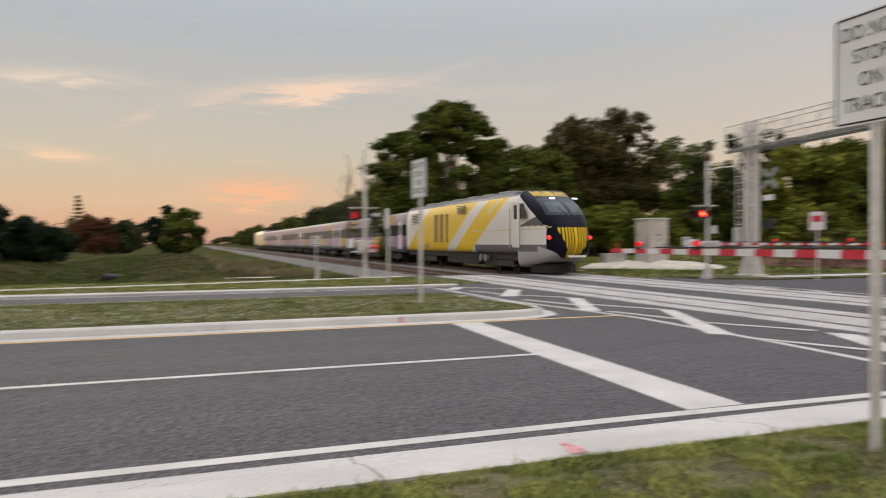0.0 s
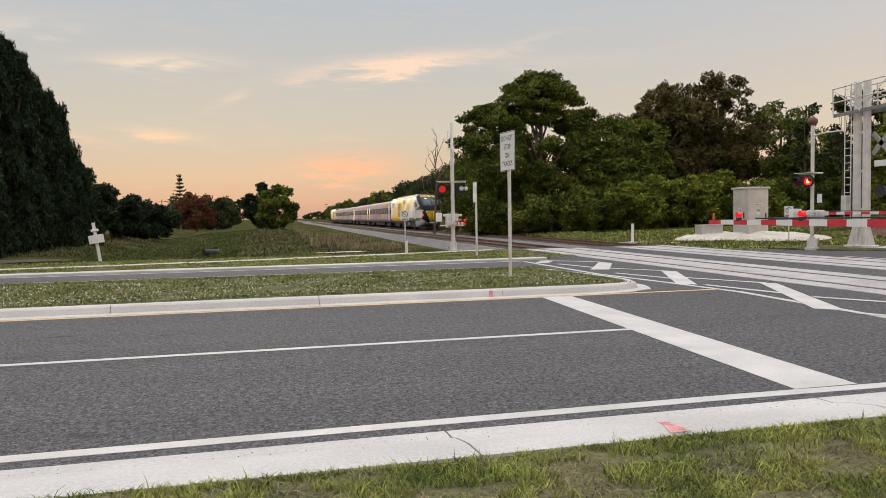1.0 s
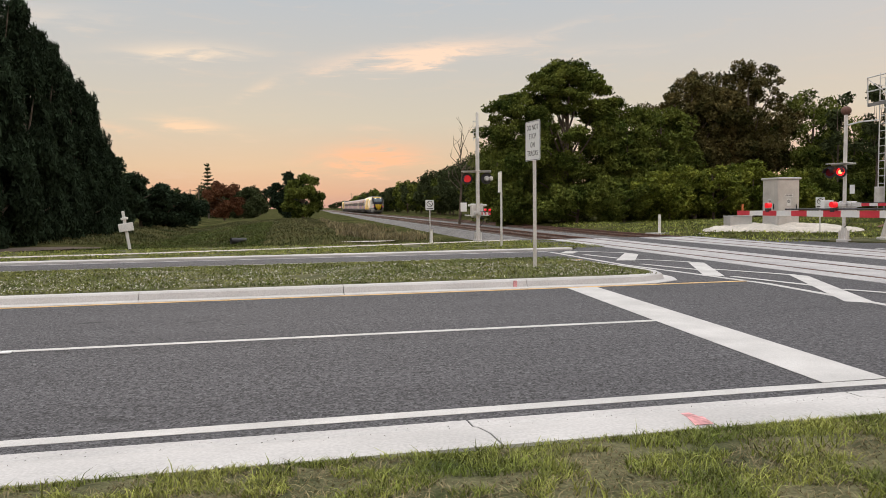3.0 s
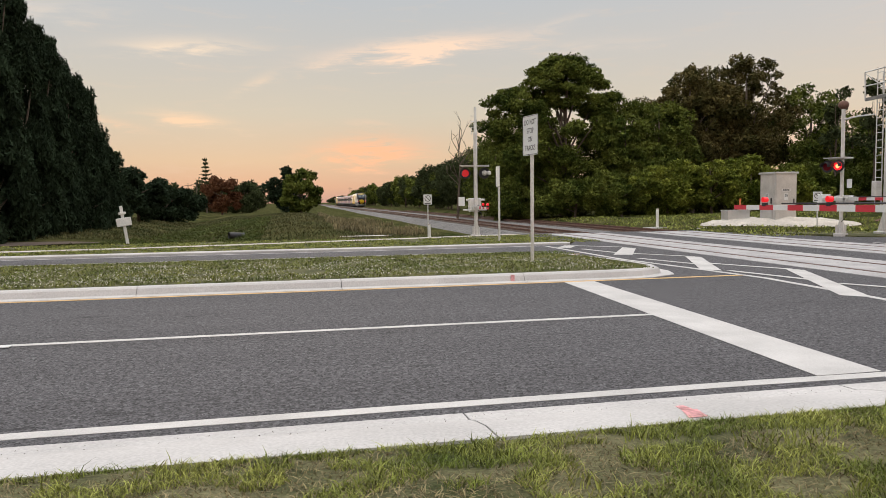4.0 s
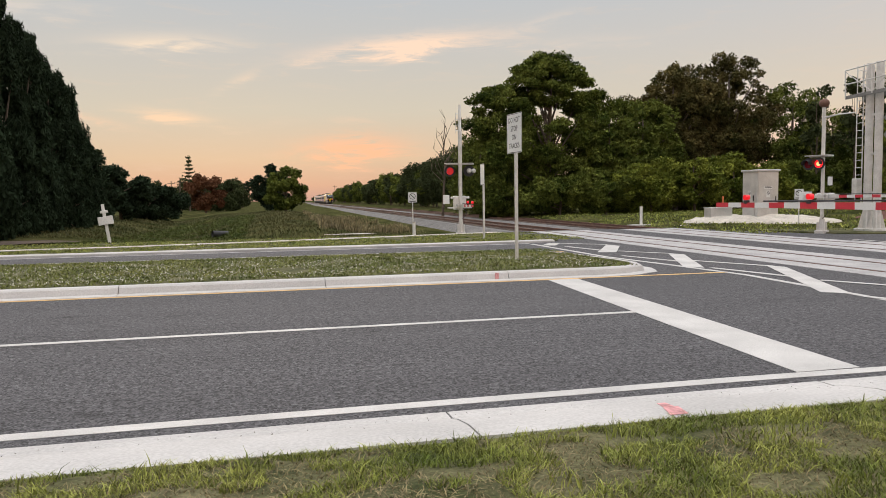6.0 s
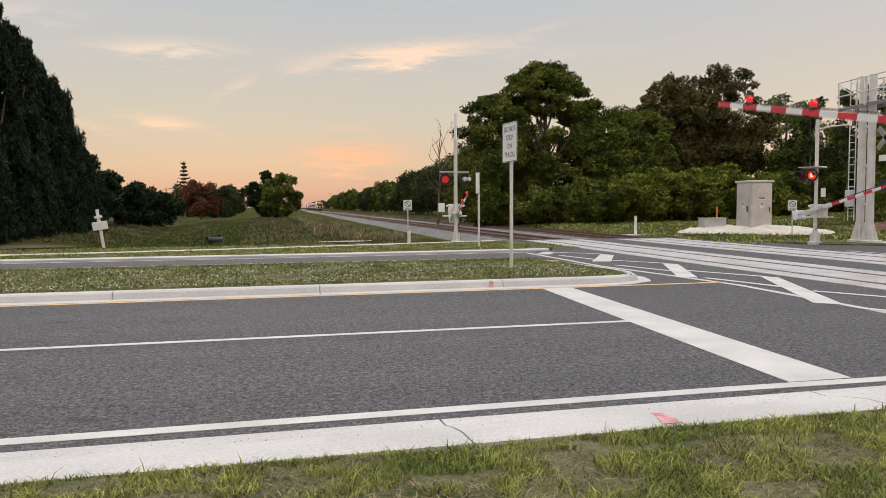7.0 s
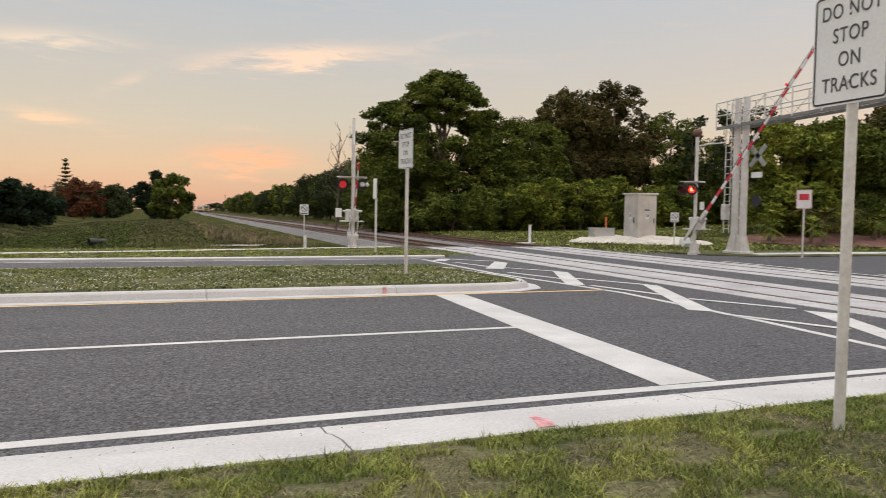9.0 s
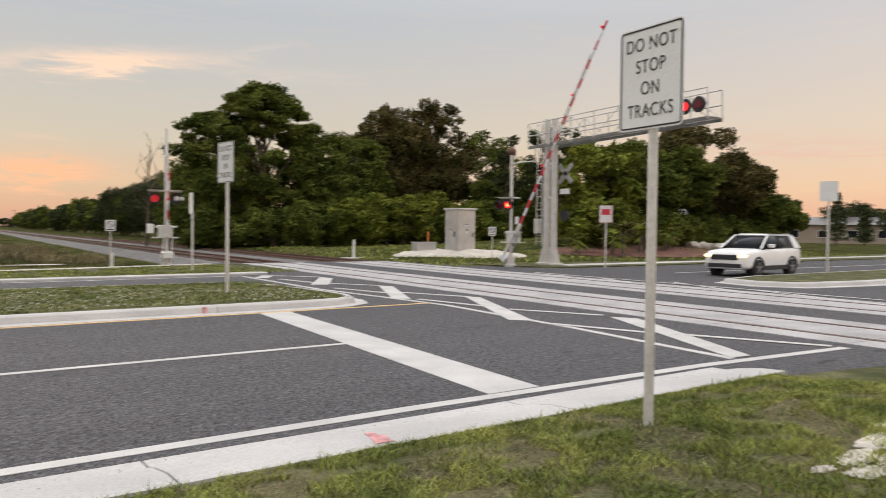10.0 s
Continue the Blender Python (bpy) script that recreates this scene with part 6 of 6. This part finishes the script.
def pole(x, y, h, label="far wooden utility pole with a crossarm"):
    t = thing("utility_pole", pose(x, y, 0), label, "utility pole", "utility poles")
    bm = B()
    tube(bm, (0, 0, -0.3), (0, 0, h), 0.16, 0.11, 9)
    part("pole", bm, BARK, t)
    bm = B()
    box(bm, -1.1, -0.06, h - 0.7, 1.1, 0.06, h - 0.58)
    part("crossarm", bm, BARK, t)


for x, y, h in ((-17, 160, 6.2), (52, 380, 11), (58, 470, 13), (39, 430, 10), (-28, 240, 8)):
    pole(x, y, h)

MULCH = mat("red_mulch", (0.13, 0.055, 0.04), 0.3, 12, 1, 0.95, 0.6)


def bed():
    V, F = [], []
    n = 26
    V.append((0, 0, 0.1))
    for k in range(n):
        a = 6.2832 * k / n
        r = 1 + 0.12 * math.sin(3 * a) + 0.07 * math.sin(7 * a)
        V.append((7.5 * r * math.cos(a), 3.4 * r * math.sin(a), -0.02))
    F = [(0, 1 + k, 1 + (k + 1) % n) for k in range(n)]
    me = [(x + 38, y + 31.3, terrain(x + 38, y + 31.3) + z + 0.06) for x, y, z in V]
    tagged(mesh_np("mulch_bed", me, F, MULCH), "bed of red mulch under palms and shrubs", "mulch", kind="structure")
    STONE = mat("limestone", (0.40, 0.36, 0.31), 0.2, 8, 1.5, 0.9, 0.4)
    for k in range(13):
        x, y = 45.5 + k * 1.0 + rng.uniform(-0.3, 0.3), 33.0 + rng.uniform(-0.5, 0.5)
        bm = B()
        bmesh.ops.create_icosphere(bm, subdivisions=2, radius=0.55)
        for v in bm.verts:
            v.co *= 1 + 0.35 * noise.noise(v.co * 2.3 + Vector((k, 0, 0)))
            v.co.z *= 0.6
        o = tagged(part("boulder", bm, STONE), "pale limestone boulder on the bank", "rock", "boulders on the bank")
        o.matrix_world = pose(x, y, terrain(x, y) + 0.2, 0, 0, rng.uniform(0, 360))


bed()

# spray marks on the kerbs, sand, pale glare on ditch water, and litter
SPRAY = mat("pink_spray_paint", (0.56, 0.27, 0.27), 0.3, 30, 8, 0.8, 0.1)


def sloped_mark(name, pts, material, label):
    bm = B()
    f = bm.faces.new([bm.verts.new(p) for p in pts])
    r = bmesh.ops.extrude_face_region(bm, geom=[f])
    bmesh.ops.translate(bm, verts=[v for v in r["geom"] if isinstance(v, bmesh.types.BMVert)], vec=(0, 0, 0.002))
    bmesh.ops.recalc_face_normals(bm, faces=bm.faces)
    return tagged(part(name, bm, material), label, "paint mark", kind="structure")


sloped_mark("spray_mark", [(2.84, 4.95, 0.064), (2.91, 4.95, 0.064), (2.86, 4.74, 0.099), (2.77, 4.74, 0.099)], SPRAY, "smudged pink spray paint mark on the near kerb")
sloped_mark("spray_mark", [(2.76, 4.72, 0.103), (2.88, 4.72, 0.103), (2.83, 4.50, 0.1165), (2.69, 4.50, 0.1165)], SPRAY, "smudged pink spray paint mark on the near kerb")
bm = B()
box(bm, 4.40, 13.90, 0.02, 4.47, 13.935, 0.14)
tagged(part("spray_mark", bm, SPRAY), "faded pink spray paint mark on the median kerb", "paint mark", kind="structure")


def patch(x, y, rx, ry, z, material, label, seed):
    V = [(x, y, z + 0.015)]
    n = 28
    for k in range(n):
        a = 6.2832 * k / n
        r = 1 + 0.5 * noise.noise((math.cos(a) * 1.6 + seed, math.sin(a) * 1.6, seed))
        V.append((x + rx * r * math.cos(a), y + ry * r * math.sin(a), z - 0.004))
    tagged(mesh_np("flat_patch", V, [(0, 1 + k, 1 + (k + 1) % n) for k in range(n)], material), label, "ground patch", kind="structure")


DIRT = mat("grey_sandy_dirt", (0.17, 0.155, 0.135), 0.3, 25, 4, 0.95, 0.5)
for x, y, rx, ry in ((0.75, 4.12, 0.16, 0.1), (-0.2, 3.9, 0.35, 0.09), (-0.9, 3.85, 0.3, 0.07), (0.2, 3.75, 0.2, 0.08)):
    patch(x, y, rx, ry, verge_z(x, y) - 0.014, DIRT, "bare sandy patch in the trodden grass", x)
for k, (x, y, rx, ry) in enumerate(((5.5, 2.36, 0.34, 0.12), (5.0, 2.28, 0.26, 0.10), (5.9, 2.25, 0.30, 0.16), (5.35, 2.08, 0.4, 0.14), (4.75, 2.12, 0.2, 0.1), (6.1, 2.5, 0.25, 0.12), (5.75, 1.95, 0.4, 0.15), (4.55, 2.3, 0.12, 0.05))):
    patch(x, y, rx, ry, verge_z(x, y) + 0.014, SAND, "scattered white gravel in the verge", k * 1.7 + 4)
# first two paint the white reflection of ditch water as pale ground
for x, y, rx, ry in ((-4.4, 37.6, 0.8, 0.3), (-3.2, 36.8, 0.5, 0.15), (3.5, 33.6, 1.8, 0.3)):
    patch(x, y, rx, ry, terrain(x, y) + 0.09, SAND, "pale patch in the field", x)


SOIL = mat("brown_leaf_litter", (0.075, 0.05, 0.035), 0.3, 14, 0.8, 0.95, 0.6)
for x, y, rx, ry in ((-12.8, 34.2, 4.6, 1.7),):
    patch(x, y, rx, ry, terrain(x, y) + 0.05, SOIL, "brown leaf litter under the she-oaks", x)


def grit():
    """Crumbs of stone in the gutter and on the kerb."""
    n = 150
    x = rng.uniform(-3.5, 7.5, n)
    y = 5.30 - np.abs(rng.normal(size=n)) * 0.16
    off = 5.33 - y
    z = np.interp(off, [-0.04, 0.16, 0.30, 0.60, 0.90], [0.006, 0.012, 0.05, 0.10, 0.115]) + 0.003
    c = np.stack([x, y, z], 1)
    v, f = leaf_cards(c, 0.007)
    tagged(mesh_np("kerb_grit", v, f, DIRT), "crumbs of stone and dirt along the near kerb", "grit", kind="stuff")
    for px, py in ((-3.14, 9.25),):
        bm = B()
        box(bm, px - 0.06, py - 0.05, 0.004, px + 0.06, py + 0.05, 0.024, 0.008)
        tagged(part("road_stud", bm, SIGNW), "small white reflective stud beside the lane line", "road stud")


grit()


# ---- what moves ----
def motions():
    nose = ((0.0, 29.8), (0.2, 40.6), (0.4, 50.8), (0.8, 72.2), (1.5, 106.2), (2.5, 153.5), (4.5, 246.0), (5.5, 292.0), (7.5, 384.0), (10.0, 500.0))
    for ob, off, turned in TRAIN:
        rows = []
        for t, y in nose:
            yy = y + off
            rows.append((t, pose(rail_x(yy) + SPACING, yy, 0.02, 0, 0, TRACK_TURN + (180 if turned else 0))))
        walk(ob, rows)
    near = ((0.0, 0.0), (3.0, 0.0), (6.2, 0.0), (6.5, 1.2), (6.8, 6.3), (7.0, 10.7), (7.2, 14.8), (7.5, 20.3), (8.0, 31.0), (9.0, 56.0), (10.0, 76.0))
    walk(NEAR_ARM, [(t, pose(9.0, 1.38, 1.42, a)) for t, a in near])
    far = ((0.0, 0.0), (3.0, 0.0), (6.1, 0.0), (6.8, 9.5), (7.0, 14.0), (7.5, 23.5), (8.0, 33.0), (8.5, 41.5), (9.0, 48.0), (10.0, 58.0))
    walk(FAR_ARM, [(t, pose(22.0, 25.25, 1.5, 0, 0, 180) @ pose(0, 0, 0, a)) for t, a in far])
    left = ((0.0, 0.0), (3.0, 0.0), (6.1, 0.0), (6.8, 12.0), (7.5, 30.0), (8.5, 55.0), (9.5, 75.0), (10.0, 82.0))
    walk(LEFT_ARM, [(t, pose(8.53, 31.9, 1.3, 0, 0, 175) @ pose(0, 0, 0, a)) for t, a in left])


motions()
